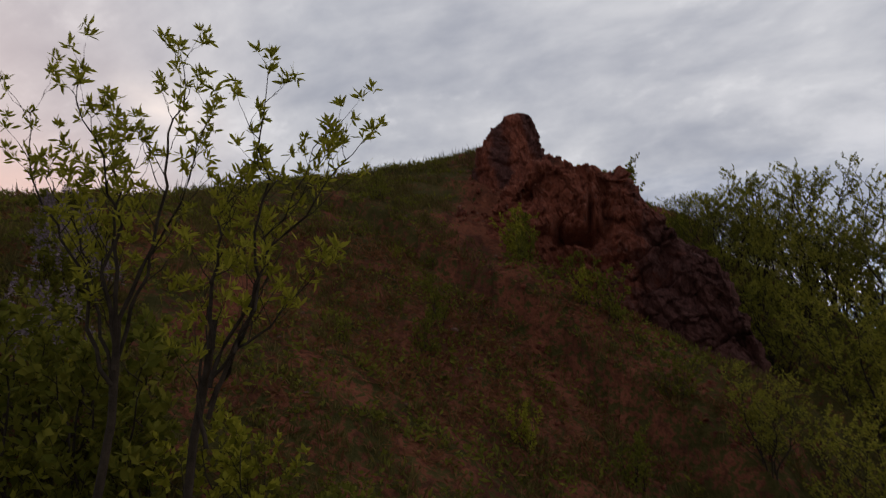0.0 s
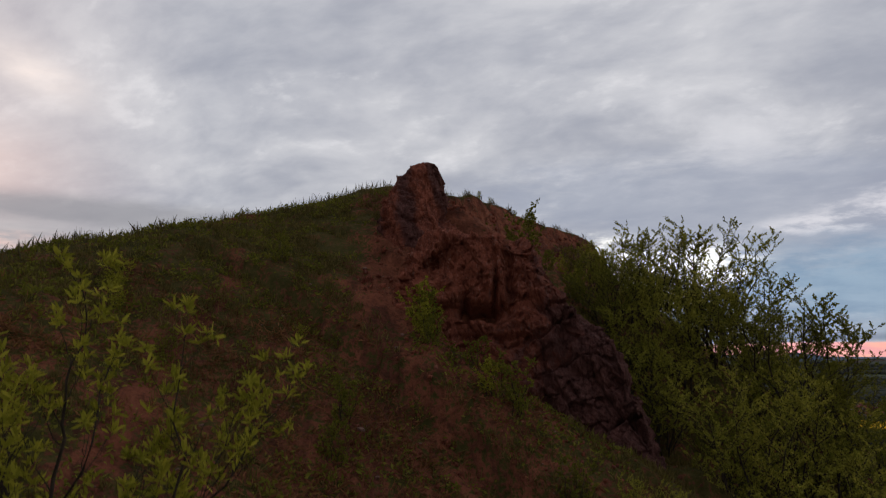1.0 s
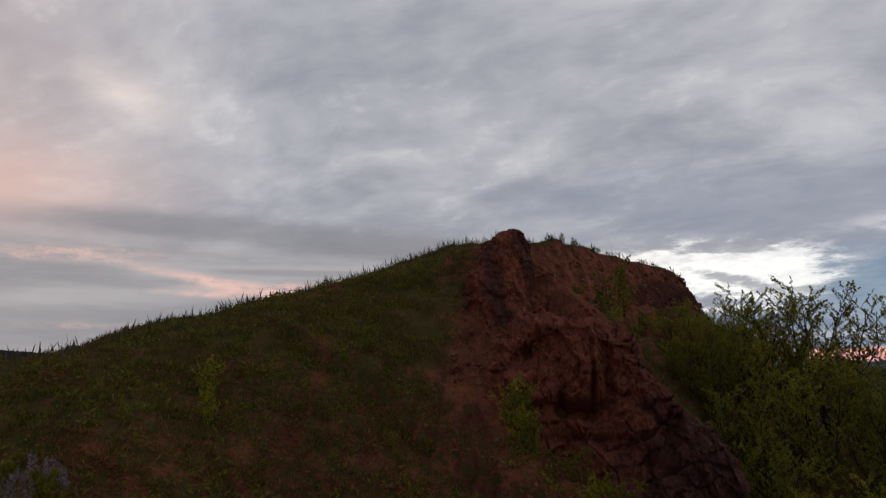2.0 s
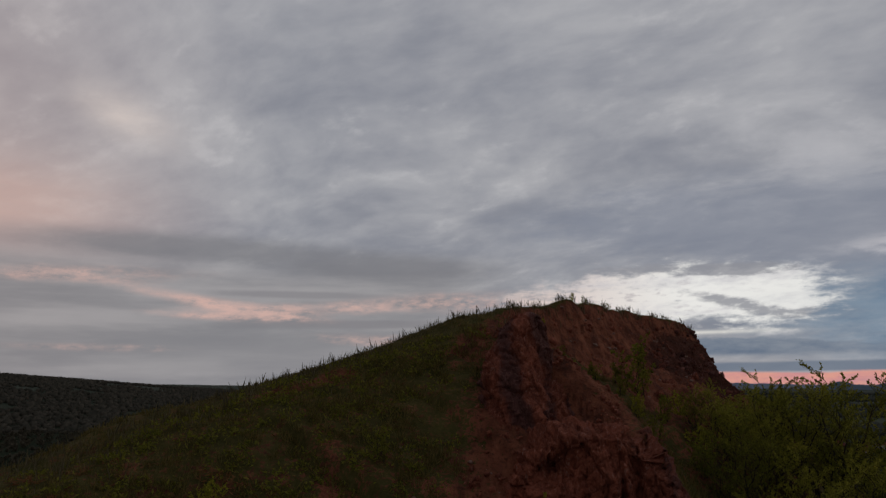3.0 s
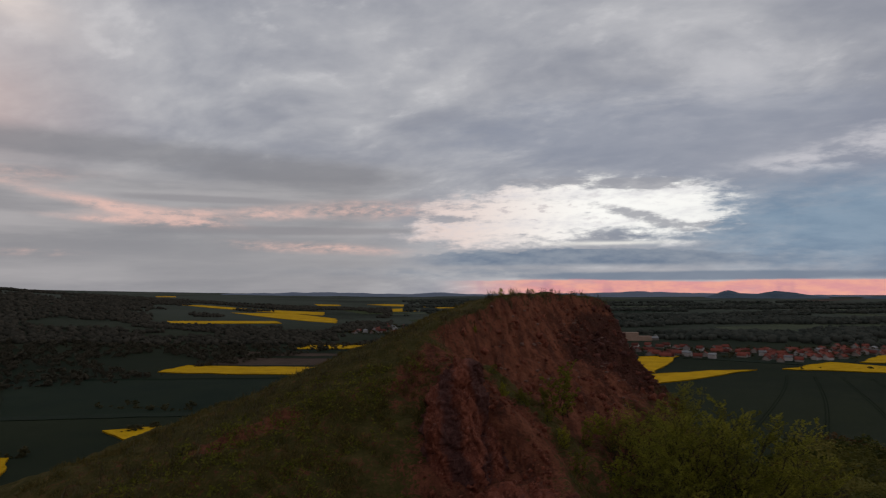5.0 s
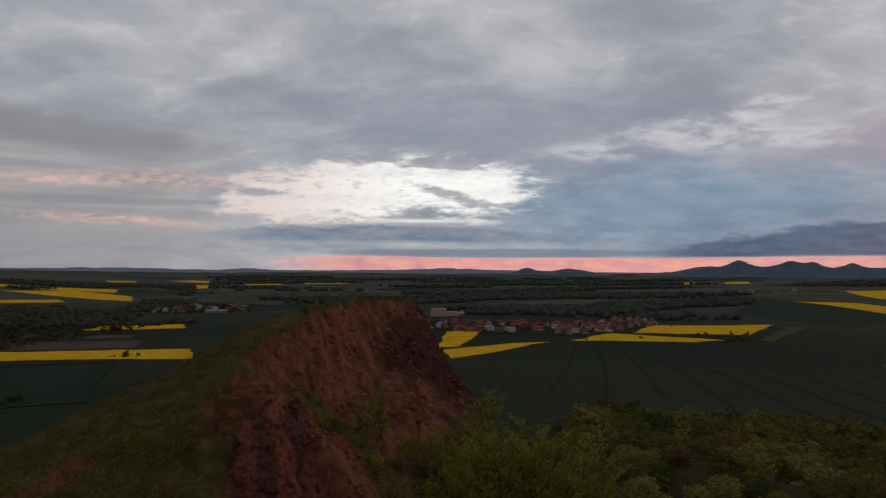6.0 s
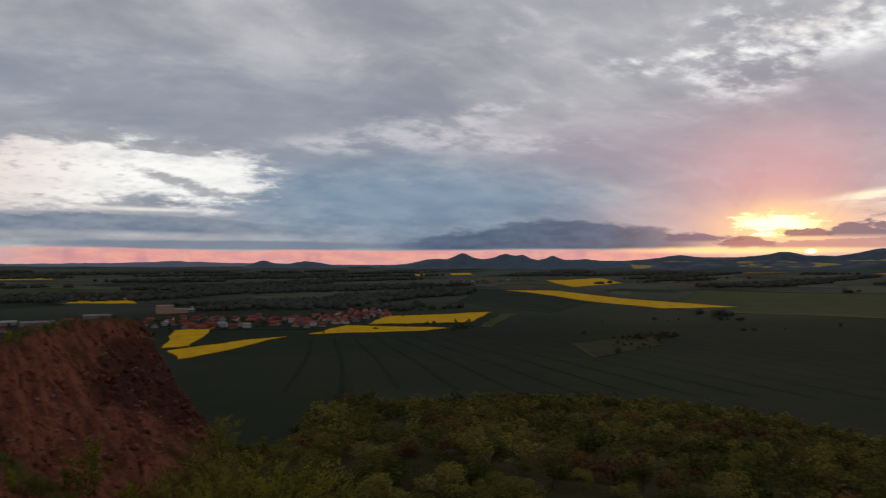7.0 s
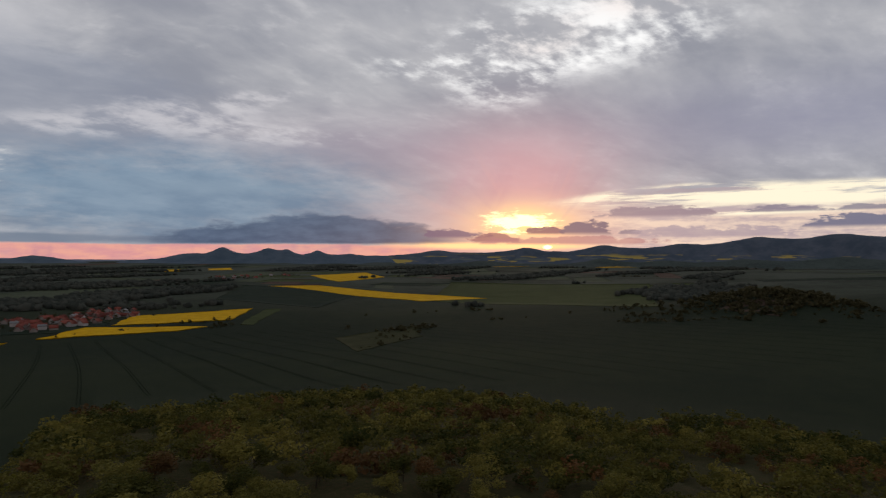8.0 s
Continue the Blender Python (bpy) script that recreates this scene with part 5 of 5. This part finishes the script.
def leaves(rng, pts, dirs, length, width, fine=False):
    """Pointed leaves from points along directions; fine: six-cornered with a fold."""
    n = len(pts)
    ln = length * rng.uniform(0.6, 1.25, (n, 1))
    d = dirs / (np.linalg.norm(dirs, axis=1, keepdims=True) + 1e-9)
    side = np.cross(d, rng.normal(size=(n, 3)))
    side /= np.linalg.norm(side, axis=1, keepdims=True) + 1e-9
    up = np.cross(side, d)
    w = side * width * (ln / length)
    if fine:
        v = np.stack([pts, pts + d * ln * 0.35 + w * 0.45 - up * ln * 0.06, pts + d * ln * 0.7 + w * 0.42 - up * ln * 0.1, pts + d * ln - up * ln * 0.22,
                      pts + d * ln * 0.7 - w * 0.42 - up * ln * 0.1, pts + d * ln * 0.35 - w * 0.45 - up * ln * 0.06], 1)
        f = np.array([(0, 1, 5), (1, 2, 4), (1, 4, 5), (2, 3, 4)])
    else:
        v = np.stack([pts, pts + d * ln * 0.5 + w * 0.5, pts + d * ln - up * ln * 0.15, pts + d * ln * 0.5 - w * 0.5], 1)
        f = np.array([(0, 1, 2), (0, 2, 3)])
    k = v.shape[1]
    return v.reshape(-1, 3), (f[None] + (np.arange(n) * k)[:, None, None]).reshape(-1, 3)


def stem(rng, a, b, n=9, wob=0.06, bow=0.0):
    """A crooked line from a to b."""
    a, b = np.asarray(a, float), np.asarray(b, float)
    t = np.linspace(0, 1, n)[:, None]
    ln = np.linalg.norm(b - a)
    p = a + (b - a) * t
    off = rng.normal(size=(n, 3)) * wob * ln
    off = np.cumsum(off, 0) * 0.35
    off -= off[-1] * t
    p += off * np.sin(np.pi * t) ** 0.5
    p[:, 2:] += bow * ln * np.sin(np.pi * t)
    return p


def branch_out(rng, line, r0, start, count, ln, rise, paths, radii=0.45):
    """Side branches off a line; returns them."""
    out = []
    for k in np.linspace(start, 0.98, count):
        k = min(0.99, k + rng.uniform(-0.04, 0.04))
        f = k * (len(line) - 1)
        i = int(f)
        p = line[i] + (line[min(i + 1, len(line) - 1)] - line[i]) * (f - i)
        along = line[min(i + 1, len(line) - 1)] - line[max(i - 1, 0)]
        along /= np.linalg.norm(along) + 1e-9
        a = rng.uniform(0, 6.28)
        d = np.array([math.cos(a), math.sin(a), 0]) + along * 0.7 + np.array([0, 0, rise])
        d /= np.linalg.norm(d)
        l = ln * rng.uniform(0.55, 1.2) * (1.15 - 0.6 * k)
        b = stem(rng, p, p + d * l, 6, 0.1, -0.03)
        r = r0 * radii * (1.1 - 0.6 * k)
        paths.append((b, np.linspace(r, r * 0.3, 6)))
        out.append(b)
    return out


def twig_leaves(rng, twigs, per, spread, up):
    pts, dirs = [], []
    for b in twigs:
        k = rng.uniform(0.15, 1, per) ** 0.7
        f = k * (len(b) - 1)
        i = np.minimum(f.astype(int), len(b) - 2)
        p = b[i] + (b[i + 1] - b[i]) * (f - i)[:, None]
        along = (b[-1] - b[0]) / (np.linalg.norm(b[-1] - b[0]) + 1e-9)
        pts.append(p)
        dirs.append(rng.normal(size=(per, 3)) * spread + along * 0.5 + np.array([0, 0, up]))
    return np.concatenate(pts), np.concatenate(dirs)


def shrub_meshes(seed, height, spread, stems, bough, twig, per, leaf, mat, lean=0.0):
    """Wood and leaf meshes of a many-stemmed bush or small tree, its foot at the origin."""
    rng = np.random.RandomState(seed)
    paths, twigs = [], []
    for s in range(stems):
        a = 6.283 * s / stems + rng.uniform(-0.5, 0.5)
        out = spread * rng.uniform(0.25, 1.0)
        tip = np.array([math.cos(a) * out + lean, math.sin(a) * out, height * rng.uniform(0.72, 1.0) * (1 - 0.25 * out / max(spread, 0.1))])
        line = stem(rng, (math.cos(a) * 0.12, math.sin(a) * 0.12, -0.4), tip, 10, 0.07)
        r0 = 0.008 * height + 0.006
        paths.append((line, np.linspace(r0, r0 * 0.2, 10)))
        bs = branch_out(rng, line, r0, 0.22, bough, height * 0.3, 0.35, paths)
        for b in bs:
            twigs += branch_out(rng, b, r0 * 0.4, 0.25, twig, height * 0.13, 0.3, paths)
        twigs += bs + [line[6:]]
    wood = mesh_from("stem", *tubes(paths, 3), M_BARK)
    p, d = twig_leaves(rng, twigs, per, 0.75, 0.35)
    crown = mesh_from("foliage", *leaves(rng, p, d, leaf, leaf * 0.55), mat)
    return wood, crown


def shrub(name, meshes, x, y, size, turn, label, category, group=""):
    ob = thing(name, Matrix.Translation(on_land(x, y)) @ pose(0, 0, 0, 0, 0, turn) @ Matrix.Diagonal((size, size, size, 1)), label, category, group)
    part("stem", meshes[0], ob)
    part("foliage", meshes[1], ob)
    return ob


# young tree in new leaf that rises before the hill
def leafy_tree(seed, foot, tops, label):
    rng = np.random.RandomState(seed)
    foot = np.array(foot, float)
    ob = thing("young_tree", tuple(foot), label, "tree")
    paths, tuft_p, tuft_d = [], [], []
    fork = np.array([foot[0] + 0.12, foot[1], 94.55])
    paths.append((stem(rng, foot - (0, 0, 0.4), fork, 8, 0.05), np.linspace(0.045, 0.03, 8)))
    for top in tops:
        top = np.array(top, float) - (0, 0, 0.42)
        line = stem(rng, fork - (0, 0, rng.uniform(0, 1.1)), top, 14, 0.06, 0.0)
        line[:, :2] += ((top - fork)[:2] * -0.10)[None] * np.sin(np.linspace(0, math.pi, 14))[:, None]
        paths.append((line, np.linspace(0.02, 0.003, 14)))
        bs = branch_out(rng, line, 0.02, 0.3, 9, 0.7, 0.9, paths, 0.35)
        tw = []
        for b in bs:
            tw += branch_out(rng, b, 0.007, 0.4, 2, 0.28, 0.8, paths, 0.5)
        for b in bs + tw + [line]:
            for k in ((1.0,) if b is not line else (1.0, 0.92, 0.84)):
                i = int(k * (len(b) - 1))
                n = 13
                tuft_p.append(np.repeat(b[i][None], n, 0) + rng.normal(size=(n, 3)) * 0.014)
                tuft_d.append(rng.normal(size=(n, 3)) * 0.6 + np.array([0, 0, 0.6]))
    lift = lambda v: v - foot
    v, f = tubes(paths, 6)
    part("trunk", mesh_from("trunk", lift(v), f, M_BARK), ob, "slim grey-brown forking stems")
    p, d = np.concatenate(tuft_p), np.concatenate(tuft_d)
    v, f = leaves(rng, p, d, 0.1, 0.026, True)
    part("leaves", mesh_from("leaves", lift(v), f, M_LEAF), ob, "tufts of fresh yellow-green leaves")
    return ob


leafy_tree(5, on_land(-1.95, 5.7), ((-2.1, 5.3, 96.95), (-1.77, 6.15, 97.6), (-1.45, 6.3, 97.05), (-2.3, 6.0, 96.8), (-2.75, 5.7, 96.3), (-2.9, 5.6, 96.9), (-2.2, 5.9, 95.9)), "young tree in fresh leaf on the lower slope")
leafy_tree(6, on_land(-1.1, 5.8), ((-0.6, 5.8, 97.1), (-0.1, 6.0, 96.6), (0.1, 6.3, 96.6), (-0.95, 5.9, 96.1), (-0.35, 6.2, 95.3), (-1.3, 6.1, 95.3)), "slender young tree with tufted new leaves")


# lilac in bloom
def lilac(x, y, height, seed):
    wood, crown = shrub_meshes(seed, height, height * 0.5, 7, 7, 4, 9, 0.085, M_DARKLEAF)
    ob = shrub("lilac_bush", (wood, crown), x, y, 1.0, seed * 40, "lilac bush with pale purple panicles", "bush", "lilacs")
    rng = np.random.RandomState(seed + 90)
    n = 34
    a, r = rng.uniform(0, 6.28, n), height * 0.5 * np.sqrt(rng.uniform(0, 1, n))
    top = np.stack([np.cos(a) * r, np.sin(a) * r, height * (0.98 - 0.45 * (r / (height * 0.5)) ** 2) * rng.uniform(0.8, 1.02, n)], -1)
    k = 46
    t = rng.uniform(0, 1, (n, k, 1))
    p = top[:, None] + np.concatenate([rng.normal(size=(n, k, 2)) * 0.045 * (1.1 - t), t * 0.24], -1)
    p = p.reshape(-1, 3)
    v, f = leaves(rng, p, rng.normal(size=p.shape), 0.035, 0.03)
    part("blossom", mesh_from("blossom", v, f, M_LILAC), ob, "pale purple flower panicles")


for i, (x, y, h) in enumerate(((-6.1, 9.6, 1.15), (-5.4, 8.9, 1.3), (-7.2, 10.5, 1.1), (-4.3, 7.2, 1.7), (-6.7, 10.0, 1.0))):
    lilac(x, y, h, i + 2)

# thicket on the flank of the crag and down the gully
THICKET = [shrub_meshes(31 + i, 5.0, 1.9, 6, 11, 6, 30, 0.066, M_DARKLEAF if i % 3 == 1 else M_THICKLEAF) for i in range(5)]
BUSH = [shrub_meshes(51 + i, 1.6, 0.7, 5, 6, 3, 10, 0.09, M_LEAF if i == 0 else M_DARKLEAF) for i in range(3)]


def thicket():
    rng = random.Random(12)
    spots = [(9.7, 27.2, 1.2), (8.6, 26.9, 1.02), (8.0, 24.0, 1.08), (6.3, 25.5, 0.78), (10.2, 23.4, 1.3), (7.2, 26.6, 0.85), (5.2, 24.0, 0.62), (5.4, 26.4, 0.55), (6.2, 23.2, 0.85), (4.6, 27.6, 0.4), (7.0, 29.6, 0.6), (10.8, 27.0, 1.0), (7.2, 28.0, 0.7), (9.4, 30.0, 0.75), (12.5, 25.0, 1.1), (5.4, 28.5, 0.5), (6.6, 31.5, 0.5), (8.6, 33.5, 0.6),
             (6.4, 21.6, 0.75), (8.2, 20.0, 0.95), (10.4, 21.5, 1.1), (12.8, 20.5, 1.15), (7.4, 17.6, 0.85), (9.6, 17.0, 1.05), (12.0, 16.5, 1.1),
             (6.2, 13.6, 0.8), (7.8, 12.4, 1.05), (9.6, 13.2, 1.15), (5.2, 11.2, 0.7), (6.8, 10.0, 0.95), (9.0, 9.6, 1.0), (11.5, 12.0, 1.2), (4.6, 13.8, 0.45),
             (14.5, 23.0, 1.0), (15.0, 28.5, 0.9), (12.2, 31.0, 0.8), (11.5, 35.0, 0.8), (14.5, 34.0, 0.9), (17.5, 25.5, 1.0), (17.0, 19.0, 1.0), (10.2, 38.0, 0.55)]
    for i, (x, y, s) in enumerate(spots):
        shrub("thicket_tree", THICKET[i % 5], x, y, s * rng.uniform(0.93, 1.07), rng.uniform(0, 360), "many-stemmed small tree in spring leaf on the steep slope", "tree", "thicket")
    small = [(-0.25, 18.3, 0.95), (2.8, 29.0, 1.5), (-0.2, 17.9, 0.7), (-0.1, 17.4, 0.6), (0.1, 16.9, 0.6), (1.2, 16.9, 0.5), (1.5, 16.1, 0.6), (2.0, 16.0, 0.9), (-1.5, 14.6, 0.6), (-7.6, 16.2, 0.6), (-3.0, 6.4, 1.5), (-2.6, 7.0, 1.4), (-1.6, 7.0, 1.15), (-0.7, 7.3, 0.95), (-3.7, 6.8, 1.4), (0.3, 28.9, 0.35), (1.0, 28.6, 0.4), (2.1, 27.6, 0.5), (2.6, 26.4, 0.55), (3.0, 25.2, 0.6), (-1.4, 13.6, 0.6), (-6.9, 15.0, 0.55), (-4.5, 19.1, 0.6),
             (-0.1, 30.2, 0.3), (0.4, 28.6, 0.35), (1.2, 28.0, 0.4), (2.0, 28.8, 0.5), (4.2, 29.4, 0.7), (4.6, 31.0, 0.7), (3.6, 27.6, 0.6), (4.5, 26.0, 0.8), (4.2, 24.4, 0.7), (-2.6, 12.2, 0.4), (0.6, 12.6, 0.5), (2.4, 13.2, 0.6), (3.2, 14.6, 0.6),
             (0.3, 39.3, 0.35), (0.9, 40.8, 0.3), (2.4, 44.6, 0.25), (-1.0, 33.6, 0.22), (-2.3, 17.0, 0.3), (-5.2, 14.2, 0.35), (-3.1, 16.6, 0.3),
             (-3.3, 7.6, 0.75), (-1.9, 7.9, 0.7), (-4.4, 7.7, 0.8), (-0.9, 8.4, 0.5), (-2.5, 6.6, 0.9), (-3.6, 5.9, 1.0), (0.2, 9.6, 0.4)]
    for i, (x, y, s) in enumerate(small):
        shrub("shrub", BUSH[i % 3], x, y, s * rng.uniform(0.9, 1.1), rng.uniform(0, 360), "small green shrub growing on the red soil", "shrub", "slope shrubs")


thicket()


# ---- woods on the lower slope ----
def slope_spots():
    rng = np.random.RandomState(77)
    x, y = scatter(rng, 13000, 20, 490, -118, -4)
    d, hz, ss, side = crest_of(x, y)
    h = land(x, y, False) - PLAIN
    r = np.hypot(x, y)
    edge = wood_edge(np.degrees(np.arctan2(-x, y))) + 16 * waves(x, y, 60, 41, 4)
    clearing = (waves(x, y, 75, 17, 2) < -0.62)
    for a, b, u, v in ((170, 175, 26, 16), (85, 151, 14, 11), (215, 205, 18, 26)):
        clearing |= ((x - a) / u) ** 2 + ((y - b) / v) ** 2 < 1
    keep = (r < edge) & ~clearing & (d > 13) & ~((x < 11.5) & (y < 62)) & (((h + PLAIN - 104) / r < -0.225) | (r > 140))
    x, y, r = x[keep], y[keep], r[keep]
    # thin out where crowns would coincide
    cell, got = {}, []
    for i in np.argsort(r):
        key = (int(x[i] // 4.7), int(y[i] // 4.7))
        if key in cell:
            continue
        cell[key] = 1
        got.append(i)
    return x[got], y[got]


def slope_woods():
    rng = random.Random(5)
    x, y = slope_spots()
    ground = land(x, y)
    kinds = []
    for i in range(6):
        me = mesh_from("crown", *crown_verts(200 + i, 1500, 0.27), M_RUSTWOOD if i == 5 else M_WOOD)
        r = np.random.RandomState(i)
        paths = [(stem(r, (0, 0, -0.5), (r.uniform(-0.5, 0.5), r.uniform(-0.5, 0.5), 3.2), 7, 0.05), np.linspace(0.11, 0.03, 7))]
        branch_out(r, paths[0][0], 0.11, 0.35, 7, 1.7, 0.6, paths, 0.4)
        kinds.append((mesh_from("trunk", *tubes(paths, 4), M_BARK), me))
    near = [i for i in range(len(x)) if math.hypot(x[i], y[i]) < 50]
    for i in near:
        shrub("thicket_tree", THICKET[i % 5], float(x[i]), float(y[i]), rng.uniform(0.8, 1.15), rng.uniform(0, 360), "many-stemmed small tree in spring leaf on the steep slope", "tree", "thicket")
    first = len(near)
    last = min(first + 260, len(x))
    for i in range(first, last):
        k = rng.choice((0, 1, 2, 3, 4, 0, 1, 2, 3, 4, 5))
        s = rng.choice((0.6, 0.75, 0.95, 1.1, 1.3)) * rng.uniform(0.9, 1.1)
        ob = thing("slope_tree", Matrix.Translation((x[i], y[i], ground[i])) @ pose(0, 0, 0, 0, 0, rng.uniform(0, 360)) @ Matrix.Diagonal((s * 1.15, s * 1.15, s * rng.uniform(0.7, 0.95), 1)),
                   "russet-leaved small tree in the slope wood" if k == 5 else "round-headed small tree in dull spring leaf in the slope wood", "tree", "slope wood")
        part("trunk", kinds[k][0], ob)
        part("crown", kinds[k][1], ob)
    # the rest of the wood, joined
    for kind, share, mat in (("green", 0.88, M_WOODFAR), ("russet", 0.12, M_RUSTFAR)):
        vs, fs, base = [], [], 0
        protos = [crown_verts(300 + i, 300, 0.48) for i in range(7)] + [crown_verts(300 + i, 150, 0.68) for i in range(7)]
        tones = []
        rr = np.random.RandomState(3 if kind == "green" else 4)
        pick = np.random.RandomState(9).uniform(0, 1, len(x))
        rust = pick + 0.5 * waves(x, y, 120, 3, 2) > 0.98
        patch = waves(x, y, 45, 14, 2)
        for i in range(last, len(x)):
            if rust[i] != (kind == "russet"):
                continue
            v, f = protos[rr.randint(7) + (7 if math.hypot(x[i], y[i]) > 230 else 0)]
            a, s = rr.uniform(0, 6.28), rr.choice((0.6, 0.75, 0.9, 1.1, 1.3, 1.6)) * rr.uniform(0.9, 1.1)
            c, q = math.cos(a) * s, math.sin(a) * s
            w = np.stack([v[:, 0] * c - v[:, 1] * q + x[i], v[:, 0] * q + v[:, 1] * c + y[i], (v[:, 2] - 0.5) * s * rr.uniform(0.7, 1.0) + ground[i]], -1)
            vs.append(w)
            tones.append(np.full(len(v), np.clip(rr.normal(0.34, 0.24) + 0.22 * patch[i], 0, 1)))
            fs.append(f + base)
            base += len(v)
        if vs:
            me = mesh_from(kind + "_slope_wood", np.concatenate(vs), np.concatenate(fs), mat, False, {"tone": np.concatenate(tones)})
            tagged(new(kind + "_slope_wood", me), "dense %s scrub wood covering the lower slope" % ("dull green" if kind == "green" else "russet"), "woodland", kind="stuff")


slope_woods()


# ---- grass ----
def grass():
    rng = np.random.RandomState(21)
    tufts, blades = 19000, 13
    cx, cy = rng.uniform(-18, 9, tufts), rng.uniform(3, 46, tufts)
    lush = np.repeat(rng.uniform(0.55, 1.5, tufts), blades)
    x, y = (np.repeat(c, blades) + rng.normal(size=tufts * blades) * 0.09 for c in (cx, cy))
    d, hz, ss, side = crest_of(x, y)
    tuft = waves(x, y, 1.4, 51, 3) + 0.6 * waves(x, y, 6, 52, 2)
    rib = np.exp(-(((x + 0.1) / 2.2) ** 4 + ((y - 23.0) / 4.8) ** 4))
    bowl = smooth(S_BARE - 2, S_BARE + 0.5, ss) * (side > 0) * smooth(-0.1, 0.2, d) * (1 - smooth(7, 10, d))
    lower = 0.75 * np.exp(-(((x + 0.5) / 6) ** 2 + ((y - 14) / 7) ** 2))
    keep = (tuft > -0.45 + (0.9 * lower + 2.6 * rib + 3 * bowl) * (1 - 0.95 * gully_of(x, y))) & ((side > 0) | (d < 4))
    x, y, lush = x[keep], y[keep], lush[keep]
    n = len(x)
    p = np.stack([x, y, land(x, y) - 0.03], -1)
    dirs = rng.normal(size=(n, 3)) * 0.45 + (0, 0, 1)
    v, f = leaves(rng, p, dirs, 0.2 * (lush * (0.45 + 0.55 * smooth(0.5, 4.0, d[keep])))[:, None], 0.02)
    tagged(new("grass", mesh_from("grass", v, f, M_GRASS)), "uneven tufts of green grass over the slope", "grass", kind="stuff")
    # tall dry stems along the crest
    n = 12000
    k = rng.uniform(0, 1, n)
    seg = np.hypot(*np.diff(CREST[:, :2], axis=0).T)
    cum = np.concatenate([[0], np.cumsum(seg)])
    s = 46 + k * (cum[-1] - 47)
    cx, cy = np.interp(s, cum, CREST[:, 0]), np.interp(s, cum, CREST[:, 1])
    off = rng.normal(size=(2, n)) * np.where(s > S_BARE, 0.28, 1.1)
    x, y = cx + off[0], cy + off[1]
    clump = waves(x, y, 1.1, 61, 3)
    m = clump > np.where(s > S_BARE, 0.3, -0.1)
    x, y = x[m], y[m]
    n = len(x)
    p = np.stack([x, y, land(x, y) - 0.03], -1)
    v, f = leaves(rng, p, rng.normal(size=(n, 3)) * 0.24 + (0, 0, 1), 0.2 + 0.3 * rng.uniform(0, 1, (n, 1)) ** 2, 0.005)
    tagged(new("crest_grass", mesh_from("crest_grass", v, f, M_SEED)), "tall dry grass stems along the crest", "grass", kind="stuff")


grass()


# ---- low weeds in clumps between the grass ----
def weeds():
    rng = np.random.RandomState(33)
    n, per = 5200, 12
    cx, cy = rng.uniform(-14, 5.5, n), rng.uniform(5, 27, n)
    d, hz, ss, side = crest_of(cx, cy)
    keep = (waves(cx, cy, 2.3, 55, 3) > -0.25 + 2.0 * np.exp(-(((cx + 0.4) / 2.6) ** 4 + ((cy - 23.0) / 4.8) ** 4))) & (side > 0) & (land(cx, cy, False) < np.interp(cx, (-14, -2, 0, 5), (120, 120, 98.5, 96)))
    cx, cy = cx[keep], cy[keep]
    size = np.repeat(rng.uniform(0.5, 1.6, len(cx)), per)
    x, y = (np.repeat(c, per) + rng.normal(size=len(cx) * per) * 0.1 * size for c in (cx, cy))
    p = np.stack([x, y, land(x, y) + rng.uniform(0, 0.1, len(x)) * size], -1)
    dirs = rng.normal(size=p.shape) * (1, 1, 0.5) + (0, 0, 0.6)
    v, f = leaves(rng, p, dirs, 0.1 * size[:, None], 0.05)
    tagged(new("weeds", mesh_from("weeds", v, f, M_DARKLEAF)), "low leafy weeds scattered over the red slope", "weeds", kind="stuff")


weeds()


# ---- dry bracken and straw of last year on the lower slope ----
def bracken():
    rng = np.random.RandomState(44)
    n, per = 7000, 11
    cx, cy = rng.uniform(-15, 4.5, n), rng.uniform(6, 24, n)
    d, hz, ss, side = crest_of(cx, cy)
    beds = sum(np.exp(-(((cx - a) / w) ** 2 + ((cy - b) / w) ** 2)) for a, b, w in ((-7.4, 11.6, 1.3), (-10.6, 14.3, 1.0), (-7.9, 17.0, 0.7), (-1.5, 13.0, 2.6), (-3.6, 15.5, 1.8), (0.6, 14.0, 1.6), (-5.3, 16.0, 0.6)))
    keep = (0.75 * waves(cx, cy, 2.6, 57, 3) + 0.9 * beds + rng.uniform(-0.35, 0.35, n) > 0.42) & (side > 0) & (cy < 17.5) & (d > 1.0)
    cx, cy = cx[keep], cy[keep]
    size = np.repeat(rng.uniform(0.5, 1.4, len(cx)), per)
    x, y = (np.repeat(c, per) + rng.normal(size=len(cx) * per) * 0.11 * size for c in (cx, cy))
    p = np.stack([x, y, land(x, y) + rng.uniform(-0.02, 0.06, len(x)) * size], -1)
    dirs = rng.normal(size=p.shape) * (1, 1, 0.45) + (0, 0, 0.35)
    v, f = leaves(rng, p, dirs, 0.17 * size[:, None], 0.035)
    tagged(new("bracken", mesh_from("bracken", v, f, M_BRACKEN)), "withered rust-brown bracken and straw in beds on the slope", "bracken", kind="stuff")


bracken()
